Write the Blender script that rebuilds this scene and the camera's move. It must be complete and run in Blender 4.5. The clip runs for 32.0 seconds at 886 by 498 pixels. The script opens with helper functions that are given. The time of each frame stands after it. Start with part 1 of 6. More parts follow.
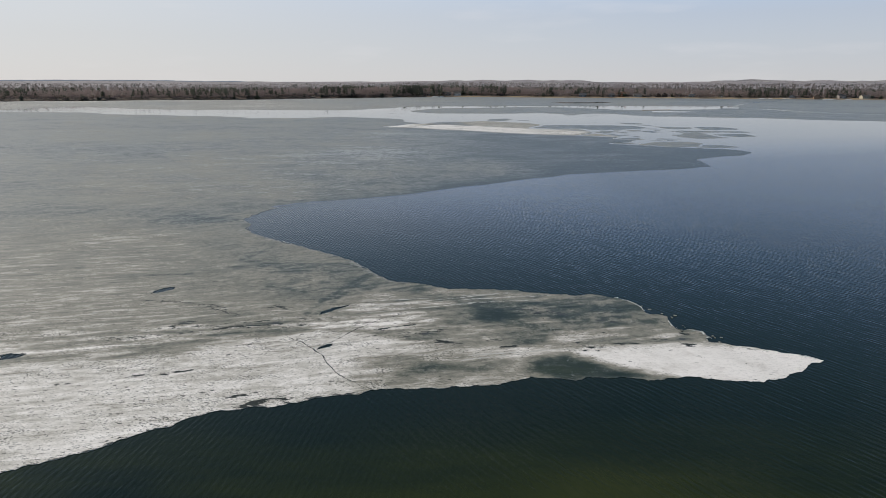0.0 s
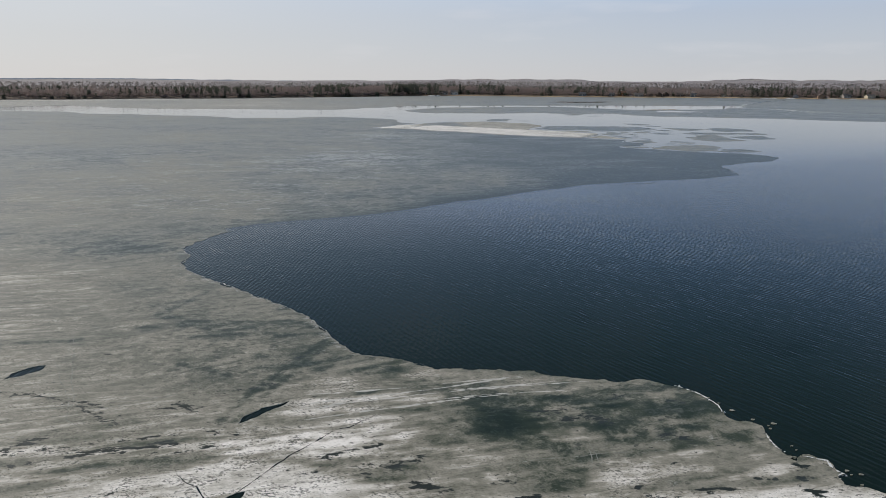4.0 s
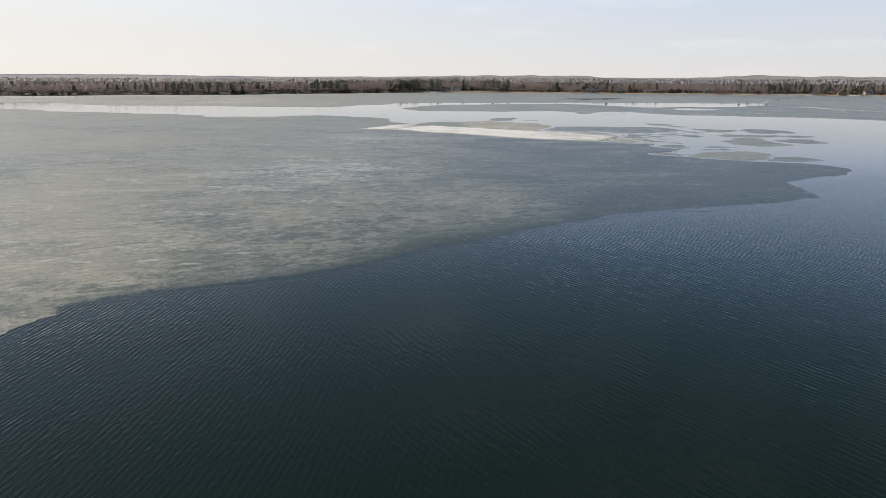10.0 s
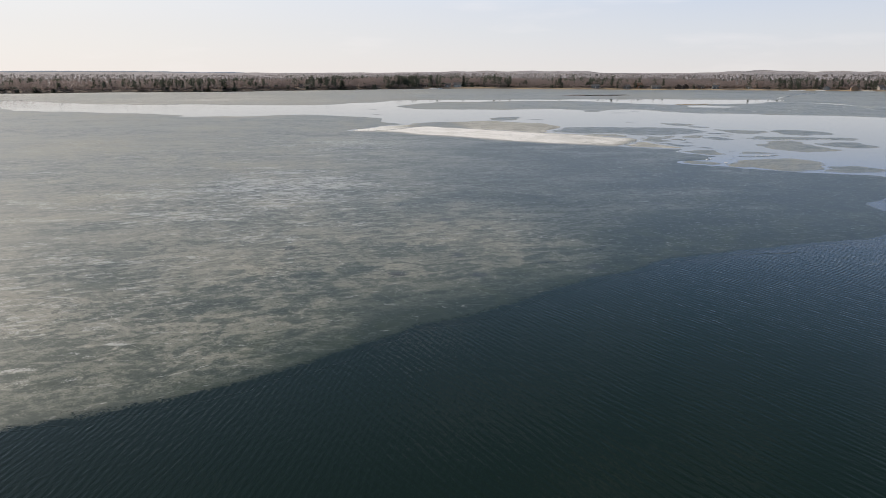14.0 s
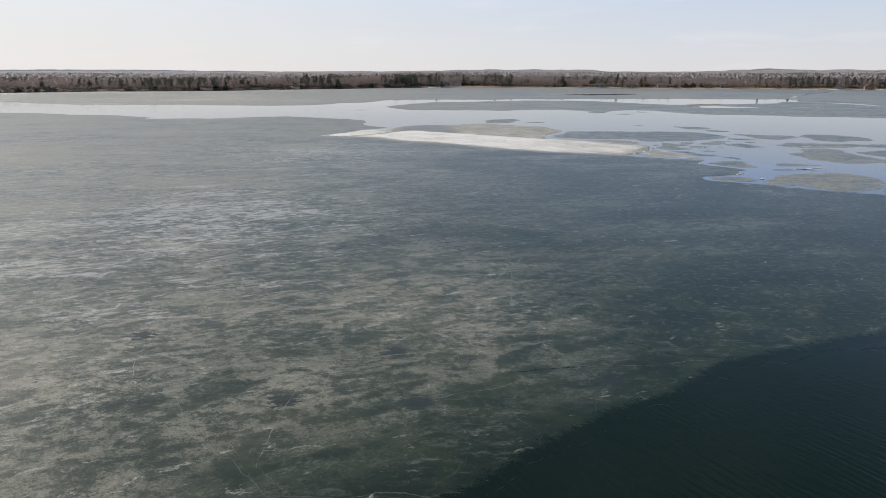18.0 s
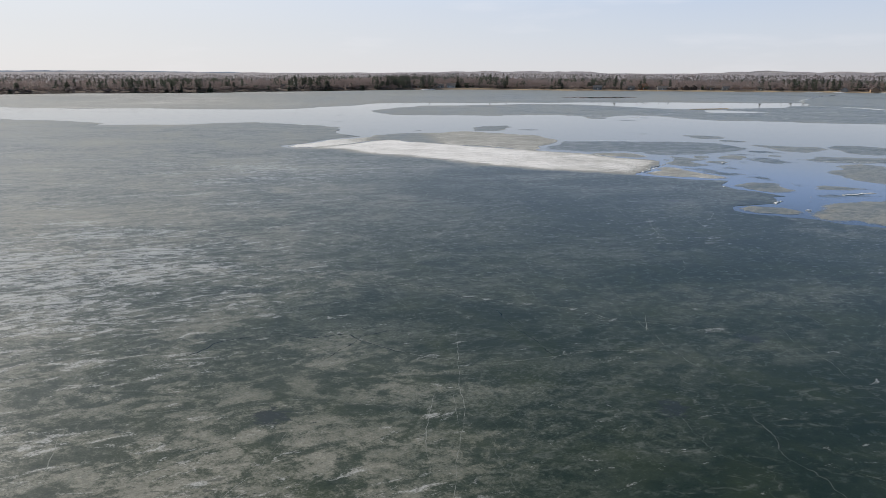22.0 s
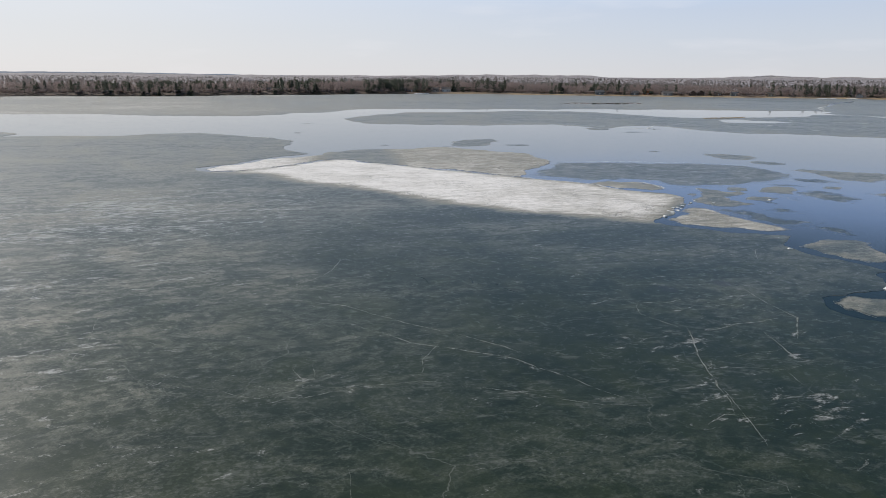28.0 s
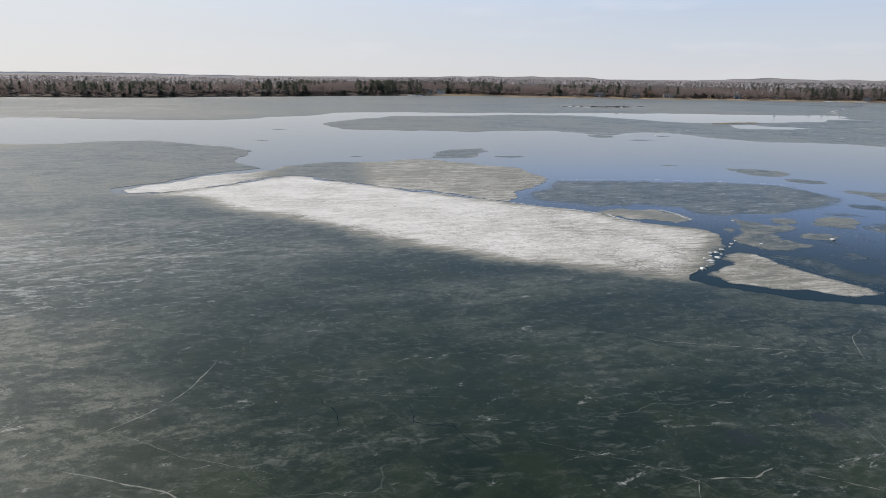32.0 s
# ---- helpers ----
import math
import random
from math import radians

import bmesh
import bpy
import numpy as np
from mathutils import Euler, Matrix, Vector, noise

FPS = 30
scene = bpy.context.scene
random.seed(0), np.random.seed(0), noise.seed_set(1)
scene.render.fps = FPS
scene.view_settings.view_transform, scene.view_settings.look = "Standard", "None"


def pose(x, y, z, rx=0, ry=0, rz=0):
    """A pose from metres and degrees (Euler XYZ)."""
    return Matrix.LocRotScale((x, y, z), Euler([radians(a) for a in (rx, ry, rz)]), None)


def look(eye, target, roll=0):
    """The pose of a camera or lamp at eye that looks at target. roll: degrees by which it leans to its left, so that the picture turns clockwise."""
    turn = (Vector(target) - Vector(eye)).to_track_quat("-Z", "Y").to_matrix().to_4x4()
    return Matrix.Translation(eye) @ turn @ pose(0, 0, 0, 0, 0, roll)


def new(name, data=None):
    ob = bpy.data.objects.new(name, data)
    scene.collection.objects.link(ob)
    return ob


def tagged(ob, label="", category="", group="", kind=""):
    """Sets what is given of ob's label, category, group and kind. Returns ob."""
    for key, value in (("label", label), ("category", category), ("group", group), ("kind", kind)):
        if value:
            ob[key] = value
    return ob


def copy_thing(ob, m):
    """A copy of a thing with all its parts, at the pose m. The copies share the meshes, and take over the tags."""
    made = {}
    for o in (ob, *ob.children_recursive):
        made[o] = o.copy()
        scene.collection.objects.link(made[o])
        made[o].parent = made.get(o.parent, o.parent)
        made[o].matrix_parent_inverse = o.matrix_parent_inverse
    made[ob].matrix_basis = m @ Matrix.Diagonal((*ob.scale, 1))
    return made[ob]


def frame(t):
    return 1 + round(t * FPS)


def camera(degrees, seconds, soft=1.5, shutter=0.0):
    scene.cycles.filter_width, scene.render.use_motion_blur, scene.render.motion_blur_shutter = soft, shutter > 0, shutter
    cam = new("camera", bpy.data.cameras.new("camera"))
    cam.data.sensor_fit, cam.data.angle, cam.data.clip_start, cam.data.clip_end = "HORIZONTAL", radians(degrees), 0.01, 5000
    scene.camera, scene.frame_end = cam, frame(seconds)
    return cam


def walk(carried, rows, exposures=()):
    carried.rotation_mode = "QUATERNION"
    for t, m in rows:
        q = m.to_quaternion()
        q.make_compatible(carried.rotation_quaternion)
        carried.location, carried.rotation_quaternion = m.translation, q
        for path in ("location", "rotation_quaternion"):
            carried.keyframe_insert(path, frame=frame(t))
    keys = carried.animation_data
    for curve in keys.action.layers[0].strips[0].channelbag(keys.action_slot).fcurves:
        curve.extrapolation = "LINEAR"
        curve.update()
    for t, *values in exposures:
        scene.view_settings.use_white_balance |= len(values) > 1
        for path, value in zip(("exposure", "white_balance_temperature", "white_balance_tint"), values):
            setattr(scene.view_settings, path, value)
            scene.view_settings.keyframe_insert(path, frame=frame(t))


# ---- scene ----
# the drone's path: seconds, eye, yaw, pitch, roll
ROWS = [
    (0, (-0.77, -54.00, 21.44), 1.957, -14.078, 0.261),
    (1, (-0.62, -48.85, 21.39), 1.969, -14.112, 0.272),
    (2, (-0.60, -43.56, 21.29), 1.883, -14.133, 0.296),
    (3, (-0.66, -38.01, 21.11), 1.752, -14.142, 0.341),
    (4, (-0.62, -32.27, 20.93), 1.698, -14.155, 0.364),
    (4.5, (-0.42, -29.35, 20.85), 1.721, -14.165, 0.368),
    (6.5, (1.31, -17.04, 20.42), 2.034, -14.216, 0.431),
    (7, (1.52, -14.01, 20.40), 2.088, -14.239, 0.408),
    (8, (1.69, -7.84, 20.35), 2.141, -14.304, 0.372),
    (9, (1.74, -1.16, 20.23), 2.138, -14.376, 0.392),
    (10, (1.67, 5.92, 20.12), 2.123, -14.451, 0.387),
    (11, (1.60, 13.07, 20.09), 2.123, -14.533, 0.337),
    (12, (1.70, 20.14, 20.06), 2.147, -14.609, 0.319),
    (13, (1.91, 27.16, 20.06), 2.159, -14.692, 0.297),
    (14, (2.23, 34.30, 20.08), 2.223, -14.791, 0.231),
    (14.5, (2.52, 37.92, 20.06), 2.288, -14.829, 0.200),
    (16.5, (4.70, 52.43, 19.71), 2.467, -14.861, 0.338),
    (17, (5.29, 55.90, 19.70), 2.470, -14.873, 0.313),
    (18, (6.50, 62.80, 19.79), 2.489, -14.903, 0.216),
    (19, (7.55, 69.94, 19.87), 2.455, -14.901, 0.192),
    (20, (8.60, 77.21, 19.85), 2.379, -14.859, 0.249),
    (21, (9.72, 84.30, 19.86), 2.335, -14.818, 0.281),
    (22, (10.70, 91.21, 19.90), 2.266, -14.773, 0.325),
    (23, (11.73, 98.05, 19.94), 2.189, -14.716, 0.422),
    (24, (12.98, 104.88, 19.98), 2.165, -14.670, 0.486),
    (25, (14.27, 111.84, 20.03), 2.202, -14.626, 0.509),
    (25.5, (14.91, 115.35, 20.05), 2.226, -14.602, 0.535),
    (27.5, (17.61, 129.69, 20.15), 2.368, -14.536, 0.614),
    (28, (18.12, 133.26, 20.16), 2.376, -14.516, 0.616),
    (29, (19.02, 140.34, 20.15), 2.352, -14.480, 0.633),
    (30, (19.85, 147.39, 20.13), 2.294, -14.448, 0.692),
    (31, (20.66, 154.45, 20.09), 2.237, -14.415, 0.749),
    (32, (21.49, 161.50, 20.06), 2.173, -14.394, 0.787),
]
cam = camera(67.3, 32.0, soft=0.4, shutter=0.15)
walk(cam, [(t, pose(*eye, 90 + tilt, 0, yaw) @ pose(0, 0, 0, 0, 0, roll)) for t, eye, yaw, tilt, roll in ROWS],
     exposures=[(0, -0.18, 6450, 10), (3, -0.26, 6420, 10), (4.5, -0.19, 6450, 10), (8, 0.12, 6620, 10.5), (11, 0.18, 6820, 11.5), (14, 0.16, 6760, 12),
                (17, 0.12, 6600, 11.5), (21, 0.06, 6400, 11), (25, 0.04, 6360, 11), (28, 0.02, 6370, 11), (32, 0.0, 6400, 11)])

# ---- light ----
SUN_EL, SUN_AZ = 37.0, -60.0        # degrees; azimuth clockwise from +y
sky_world = bpy.data.worlds.new("sky")
scene.world = sky_world
sky_world.use_nodes = True
wt = sky_world.node_tree
wt.nodes.clear()
wout = wt.nodes.new("ShaderNodeOutputWorld")
wbg = wt.nodes.new("ShaderNodeBackground")
wsky = wt.nodes.new("ShaderNodeTexSky")
wsky.sky_type = "NISHITA"
wsky.sun_disc = False
wsky.sun_elevation, wsky.sun_rotation = radians(SUN_EL), radians(SUN_AZ)
wsky.air_density, wsky.dust_density, wsky.ozone_density = 0.9, 0.35, 2.0
wbg.inputs["Strength"].default_value = 0.12
# thin high cloud veil: faint wisps
wco = wt.nodes.new("ShaderNodeTexCoord")
wmap = wt.nodes.new("ShaderNodeMapping")
wmap.inputs["Scale"].default_value = (1.6, 1.6, 9.0)
wno = wt.nodes.new("ShaderNodeTexNoise")
wno.inputs["Scale"].default_value = 2.6
wno.inputs["Detail"].default_value = 6.0
wramp = wt.nodes.new("ShaderNodeMapRange")
wramp.inputs["From Min"].default_value = 0.56
wramp.inputs["From Max"].default_value = 0.80
wramp.inputs["To Max"].default_value = 0.35
wmix = wt.nodes.new("ShaderNodeMix")
wmix.data_type = "RGBA"
wmix.inputs["B"].default_value = (7.4, 7.2, 7.3, 1)
wt.links.new(wco.outputs["Generated"], wmap.inputs["Vector"])
wt.links.new(wmap.outputs["Vector"], wno.inputs["Vector"])
wt.links.new(wno.outputs["Fac"], wramp.inputs["Value"])
wt.links.new(wramp.outputs["Result"], wmix.inputs["Factor"])
# high haze: white and thick towards the horizon, bluer and thin overhead
whz = wt.nodes.new("ShaderNodeSeparateXYZ")
wt.links.new(wco.outputs["Generated"], whz.inputs[0])
wcurve = wt.nodes.new("ShaderNodeValToRGB")
wcol = wt.nodes.new("ShaderNodeValToRGB")
wpale = wt.nodes.new("ShaderNodeValToRGB")
# wcol's blue stops above the view are strengthened to colour the water's reflection
for node, stops in ((wcurve, ((0.0, (0.94,) * 3), (0.14, (0.88,) * 3), (0.35, (0.62,) * 3), (1.0, (0.5,) * 3))),
                    (wcol, ((0.0, (0.585, 0.585, 0.60)), (0.06, (0.53, 0.57, 0.635)), (0.09, (0.50, 0.555, 0.65)), (0.11, (0.49, 0.57, 0.70)), (0.13, (0.47, 0.61, 0.90)), (0.165, (0.37, 0.54, 0.92)), (0.21, (0.18, 0.27, 0.44)), (0.27, (0.085, 0.165, 0.265)),
                            (0.40, (0.046, 0.093, 0.122)), (1.0, (0.036, 0.066, 0.086)))),
                    (wpale, ((0.0, (0.60, 0.59, 0.59)), (0.06, (0.59, 0.59, 0.60)), (0.13, (0.61, 0.63, 0.66)), (0.20, (0.46, 0.50, 0.555)), (0.28, (0.20, 0.26, 0.32)),
                             (0.40, (0.088, 0.122, 0.152)), (1.0, (0.036, 0.066, 0.086))))):
    el = node.color_ramp.elements
    while len(el) < len(stops):
        el.new(0.5)
    for e, (p, v) in zip(el, stops):
        e.position, e.color = p, (*v, 1)
    wt.links.new(whz.outputs["Z"], node.inputs["Fac"])
wgain = wt.nodes.new("ShaderNodeVectorMath")
wgain.operation = "SCALE"
wgain.inputs["Scale"].default_value = 9.8
wside_col = wt.nodes.new("ShaderNodeMix")
wside_col.data_type = "RGBA"
wfrom = wt.nodes.new("ShaderNodeMapRange")
for key, v in (("From Min", -0.50), ("From Max", 0.30)):
    wfrom.inputs[key].default_value = v
wt.links.new(whz.outputs["X"], wfrom.inputs["Value"])
wt.links.new(wfrom.outputs["Result"], wside_col.inputs["Factor"])
wt.links.new(wpale.outputs["Color"], wside_col.inputs["A"])
wt.links.new(wcol.outputs["Color"], wside_col.inputs["B"])
wt.links.new(wside_col.outputs["Result"], wgain.inputs[0])
# the haze is brighter on the sun's side
wside = wt.nodes.new("ShaderNodeMath")
wside.operation = "MULTIPLY_ADD"
wside.inputs[1].default_value, wside.inputs[2].default_value = -0.9, 9.8
wt.links.new(whz.outputs["X"], wside.inputs[0])
wt.links.new(wside.outputs[0], wgain.inputs["Scale"])
wveil = wt.nodes.new("ShaderNodeMix")
wveil.data_type = "RGBA"
wt.links.new(wgain.outputs["Vector"], wveil.inputs["B"])
wt.links.new(wcurve.outputs["Color"], wveil.inputs["Factor"])
wt.links.new(wsky.outputs["Color"], wveil.inputs["A"])
wt.links.new(wveil.outputs["Result"], wmix.inputs["A"])
wt.links.new(wmix.outputs["Result"], wbg.inputs["Color"])
wt.links.new(wbg.outputs["Background"], wout.inputs["Surface"])

sun_data = bpy.data.lights.new("sun", "SUN")
sun_data.energy, sun_data.angle, sun_data.color = 3.7, radians(0.6), (1.0, 0.925, 0.82)
sun = new("sun", sun_data)
_a, _e = radians(SUN_AZ), radians(SUN_EL)
SUN_DIR = Vector((math.sin(_a) * math.cos(_e), math.cos(_a) * math.cos(_e), math.sin(_e)))
sun.matrix_world = look(SUN_DIR * 300, (0, 0, 0))


# ---- materials ----
class Nodes:
    """A small helper that wires a node material."""

    def __init__(self, name):
        self.mat = bpy.data.materials.new(name)
        self.mat.use_nodes = True
        self.t = self.mat.node_tree
        self.b = self.t.nodes["Principled BSDF"]

    def add(self, kind, **inputs):
        n = self.t.nodes.new("ShaderNode" + kind)
        for k, v in inputs.items():
            sock = n.inputs[k.replace("_", " ")]
            if isinstance(v, bpy.types.NodeSocket):
                self.t.links.new(v, sock)
            else:
                sock.default_value = v
        return n

    def math(self, op, a, b=0.5, clamp=False):
        n = self.t.nodes.new("ShaderNodeMath")
        n.operation, n.use_clamp = op, clamp
        for s, v in zip(n.inputs, (a, b)):
            if isinstance(v, bpy.types.NodeSocket):
                self.t.links.new(v, s)
            else:
                s.default_value = v
        return n.outputs[0]

    def where(self, scale=(1, 1, 1), turn=0.0):
        g = self.add("NewGeometry")
        r = self.add("VectorRotate", Vector=g.outputs["Position"], Angle=radians(turn))
        m = self.add("Mapping", Vector=r.outputs["Vector"], Scale=scale)
        return m.outputs["Vector"]

    def noise(self, scale, detail=4.0, vec=None, rough=0.55, distort=0.0):
        n = self.add("TexNoise", Scale=scale, Detail=detail, Roughness=rough, Distortion=distort)
        self.t.links.new(vec or self.where(), n.inputs["Vector"])
        return n.outputs["Fac"]

    def span(self, v, a, b, c=0.0, d=1.0):
        n = self.add("MapRange", Value=v, From_Min=a, From_Max=b, To_Min=c, To_Max=d)
        return n.outputs["Result"]

    def ramp(self, fac, stops):
        n = self.add("ValToRGB", Fac=fac)
        el = n.color_ramp.elements
        while len(el) < len(stops):
            el.new(0.5)
        for e, (p, c) in zip(el, stops):
            e.position, e.color = p, (*c, 1)
        return n.outputs["Color"]

    def mix(self, fac, a, b):
        n = self.t.nodes.new("ShaderNodeMix")
        n.data_type = "RGBA"
        for s, v in ((n.inputs["Factor"], fac), (n.inputs["A"], a), (n.inputs["B"], b)):
            if isinstance(v, bpy.types.NodeSocket):
                self.t.links.new(v, s)
            else:
                s.default_value = (*v, 1) if isinstance(v, tuple) else v
        return n.outputs["Result"]

    def bump(self, height, strength, distance):
        n = self.add("Bump", Height=height, Strength=strength, Distance=distance)
        self.t.links.new(n.outputs["Normal"], self.b.inputs["Normal"])
        return n

    def set(self, **kw):
        for k, v in kw.items():
            s = self.b.inputs[k.replace("_", " ")]
            if isinstance(v, bpy.types.NodeSocket):
                self.t.links.new(v, s)
            else:
                s.default_value = (*v, 1) if isinstance(v, tuple) else v
        return self


def ripples(n):
    """Height of the wind ripples on open water: two crossing sets of crests, dying out in the lee of the far ice."""
    g = n.add("NewGeometry")
    xyz = n.add("SeparateXYZ", Vector=g.outputs["Position"])

    def train(turn, length, seed):
        """Crests that follow one another at an even pace, wandering and dying away in patches."""
        across = n.add("SeparateXYZ", Vector=n.where((1.0, 1.0, 1.0), turn)).outputs["X"]
        drift = n.noise(0.22, 2, n.where((1.0, 0.5, 1), turn + seed), 0.5)
        phase = n.math("ADD", n.math("MULTIPLY", across, 6.2832 / length), n.math("MULTIPLY", drift, 22.0))
        swell = n.span(n.noise(0.75, 2, n.where((1.0, 0.6, 1), turn), 0.5), 0.36, 0.62, 0.08, 0.17)
        return n.math("MULTIPLY", n.math("SINE", phase), swell)

    east = n.math("ADD", train(-35, 0.55, 3), n.noise(3.6, 1.5, n.where((1.0, 0.16, 1), -33), 0.45, 0.3))
    west = n.math("ADD", train(3, 0.46, 8), n.noise(4.2, 1.5, n.where((1.0, 0.30, 1), 5), 0.45, 0.3))
    fine = n.noise(8.5, 1, n.where((1.0, 0.25, 1), -28), 0.45, 0.2)
    slow = n.noise(0.9, 2, n.where((1.0, 0.35, 1), -30), 0.5, 0.2)
    gust = n.noise(0.010, 4, n.where((0.6, 1.4, 1)), 0.6)
    open_bay = n.span(n.math("ADD", xyz.outputs["Y"], n.math("MULTIPLY", gust, 120)), 165, 255, 1.0, 0.20)
    open_bay = n.math("MULTIPLY", open_bay, n.span(xyz.outputs["Y"], 430, 580, 1.0, 0.5))
    open_bay = n.math("MULTIPLY", open_bay, n.span(n.math("ADD", xyz.outputs["X"], n.math("MULTIPLY", xyz.outputs["Y"], 0.2)), 24, 52, 1.0, 0.85))
    patch = n.span(n.noise(0.035, 4, n.where((0.5, 1.5, 1), 10), 0.6), 0.3, 0.7, 0.62, 1.0)
    side = n.span(n.math("ADD", xyz.outputs["X"], n.math("MULTIPLY", gust, 20)), -14, 22)
    h = n.math("ADD", n.math("MULTIPLY", east, n.span(side, 0, 1, 0.45, 1.0)), n.math("MULTIPLY", west, n.span(side, 0, 1, 1.5, 0.12)))
    h = n.math("ADD", n.math("ADD", h, n.math("MULTIPLY", fine, 0.22)), n.math("MULTIPLY", slow, 0.35))
    # unseen wavelets dull the windy water; the lee is a mirror
    rough = n.math("MULTIPLY", n.math("ADD", n.span(open_bay, 0.1, 0.9, 0.045, 0.06), n.math("MULTIPLY", n.span(n.math("ADD", xyz.outputs["X"], n.math("MULTIPLY", xyz.outputs["Y"], 0.2)), 20, 52), n.span(n.math("ADD", xyz.outputs["Y"], n.math("MULTIPLY", xyz.outputs["X"], -0.4)), 110, 190, 0.12, 0.0))), n.span(xyz.outputs["Y"], 430, 560, 1.0, 0.15))
    return n.math("MULTIPLY", n.math("MULTIPLY", h, open_bay), patch), rough, xyz


DEEP = (0.0040, 0.0105, 0.0048)


def ice_material(name):
    """Rotting lake ice: 'cover' (0 clear and dark, 1 white and bubbly) broken into patches of bubbly ice; 'pit' opens dark
    thaw holes, 'crust' leaves rafts of white frost, 'melt' thins the sheet out under the water."""
    n = Nodes(name)
    cover, pit_at, crust_at, melt_at = (n.add("Attribute") for _ in range(4))
    cover.attribute_name, pit_at.attribute_name, crust_at.attribute_name, melt_at.attribute_name = "cover", "pit", "crust", "melt"
    c, melt = cover.outputs["Fac"], melt_at.outputs["Fac"]
    big = n.noise(0.10, 6, n.where((0.7, 1.0, 1), 10), 0.60, 0.6)
    patch = n.noise(0.30, 8, n.where((0.75, 1.05, 1), -22), 0.60, 1.5)
    swirl = n.noise(0.34, 7, n.where((0.42, 1.25, 1), -26), 0.62, 1.6)
    clump = n.noise(1.6, 6, n.where((0.8, 1.0, 1), 14), 0.68, 0.5)
    grain = n.noise(8.0, 4, n.where((0.85, 1.1, 1), 20), 0.70)
    drift = n.noise(0.33, 6, n.where((0.32, 1.2, 1), -9), 0.62, 0.7)

    def off(v, k):
        return n.math("MULTIPLY", n.math("SUBTRACT", v, 0.5), k)

    def total(*terms):
        out = terms[0]
        for t in terms[1:]:
            out = n.math("ADD", out, t)
        return out

    # smooth stretches and broken ones
    uneven = n.noise(0.05, 4, n.where((0.6, 1.0, 1), 30), 0.6, 1.0)
    raw = total(off(patch, 0.85), off(swirl, 0.5), off(clump, 0.42), off(grain, 0.14))
    edged = n.span(raw, -0.05, 0.05, -0.5, 0.5)
    f = total(n.math("MULTIPLY", edged, 0.12), off(big, 0.36), off(swirl, 0.42), off(patch, 0.22), off(clump, 0.48), off(grain, 0.50), off(drift, 0.22))
    calm = n.span(c, 0.43, 0.56, 1.0, 0.55)
    calm = n.math("MULTIPLY", calm, n.span(c, 0.10, 0.36, 0.45, 1.0))
    f = n.math("MULTIPLY", n.math("MULTIPLY", f, calm), n.span(uneven, 0.36, 0.64, 0.65, 1.2))
    # combed streaks in the old snow
    comb = n.noise(1.0, 8, n.where((0.22, 1.3, 1), -14), 0.70, 0.8)
    f = n.math("ADD", f, n.math("MULTIPLY", off(comb, 1.15), n.math("MULTIPLY", n.span(c, 0.48, 0.60), n.span(c, 0.84, 0.95, 1.0, 0.0))))
    v = n.math("ADD", c, f, True)
    col = n.ramp(v, [(0.0, (0.007, 0.017, 0.009)), (0.16, (0.017, 0.029, 0.017)), (0.30, (0.042, 0.054, 0.035)),
                     (0.46, (0.165, 0.166, 0.130)), (0.64, (0.33, 0.315, 0.267)), (0.82, (0.63, 0.605, 0.555)), (1.0, (0.90, 0.87, 0.83))])
    # weed and algae tint the clear ice
    weed = n.noise(0.21, 5, n.where((0.8, 1.0, 1), 40), 0.6, 0.5)
    col = n.mix(n.math("MULTIPLY", n.span(weed, 0.48, 0.68), n.span(v, 0.22, 0.5, 0.42, 0.10)), col, (0.040, 0.052, 0.018))
    # old cracks healed with pale frost: a wide net and a finer one
    for scale, width, strength, seed in ((0.055, 0.0026, 0.42, 0.0), (0.15, 0.0048, 0.24, 40.0)):
        wob = n.add("TexNoise", Scale=0.16, Detail=4.0, Roughness=0.6)
        n.t.links.new(n.where(), wob.inputs["Vector"])
        shift = n.add("VectorMath")
        shift.operation = "MULTIPLY_ADD"
        n.t.links.new(wob.outputs["Color"], shift.inputs[0])
        shift.inputs[1].default_value = (4.0, 4.0, 0.0)
        n.t.links.new(n.where((0.8, 1.15, 0.0), 12), shift.inputs[2])
        place = n.add("VectorMath", Vector=shift.outputs[0])
        place.inputs[1].default_value = (seed, seed * 0.7, 0.0)
        cell = n.add("TexVoronoi", Vector=place.outputs[0], Scale=scale)
        cell.feature, cell.voronoi_dimensions = "DISTANCE_TO_EDGE", "2D"
        gaps = n.span(n.noise(0.11 if seed else 0.07, 4, n.where((1, 1, 1), seed), 0.6), 0.44, 0.60)
        vein = n.math("MULTIPLY", n.span(cell.outputs["Distance"], width, width * 0.25), gaps)
        vein = n.math("MULTIPLY", vein, n.span(grain, 0.35, 0.6, 0.45, 1.0))
        col = n.mix(n.math("MULTIPLY", vein, n.span(c, 0.42, 0.62, strength, 0.0)), col, (0.27, 0.275, 0.245))
    # lace of fine pale frost where the ice is thin and dark
    lace = n.noise(1.3, 6, n.where((0.6, 1.3, 1), -8), 0.70, 1.0)
    lace = n.math("MULTIPLY", n.span(lace, 0.52, 0.64), n.span(c, 0.16, 0.42, 0.55, 0.0))
    lace = n.math("MULTIPLY", lace, n.span(drift, 0.45, 0.58, 0.1, 1.0))
    col = n.mix(lace, col, (0.150, 0.162, 0.140))
    # flecks of frost on dark ice, dense in some stretches
    salt = n.span(n.noise(4.6, 3, n.where((0.75, 1.0, 1), -30), 0.62, 0.2), 0.50, 0.62)
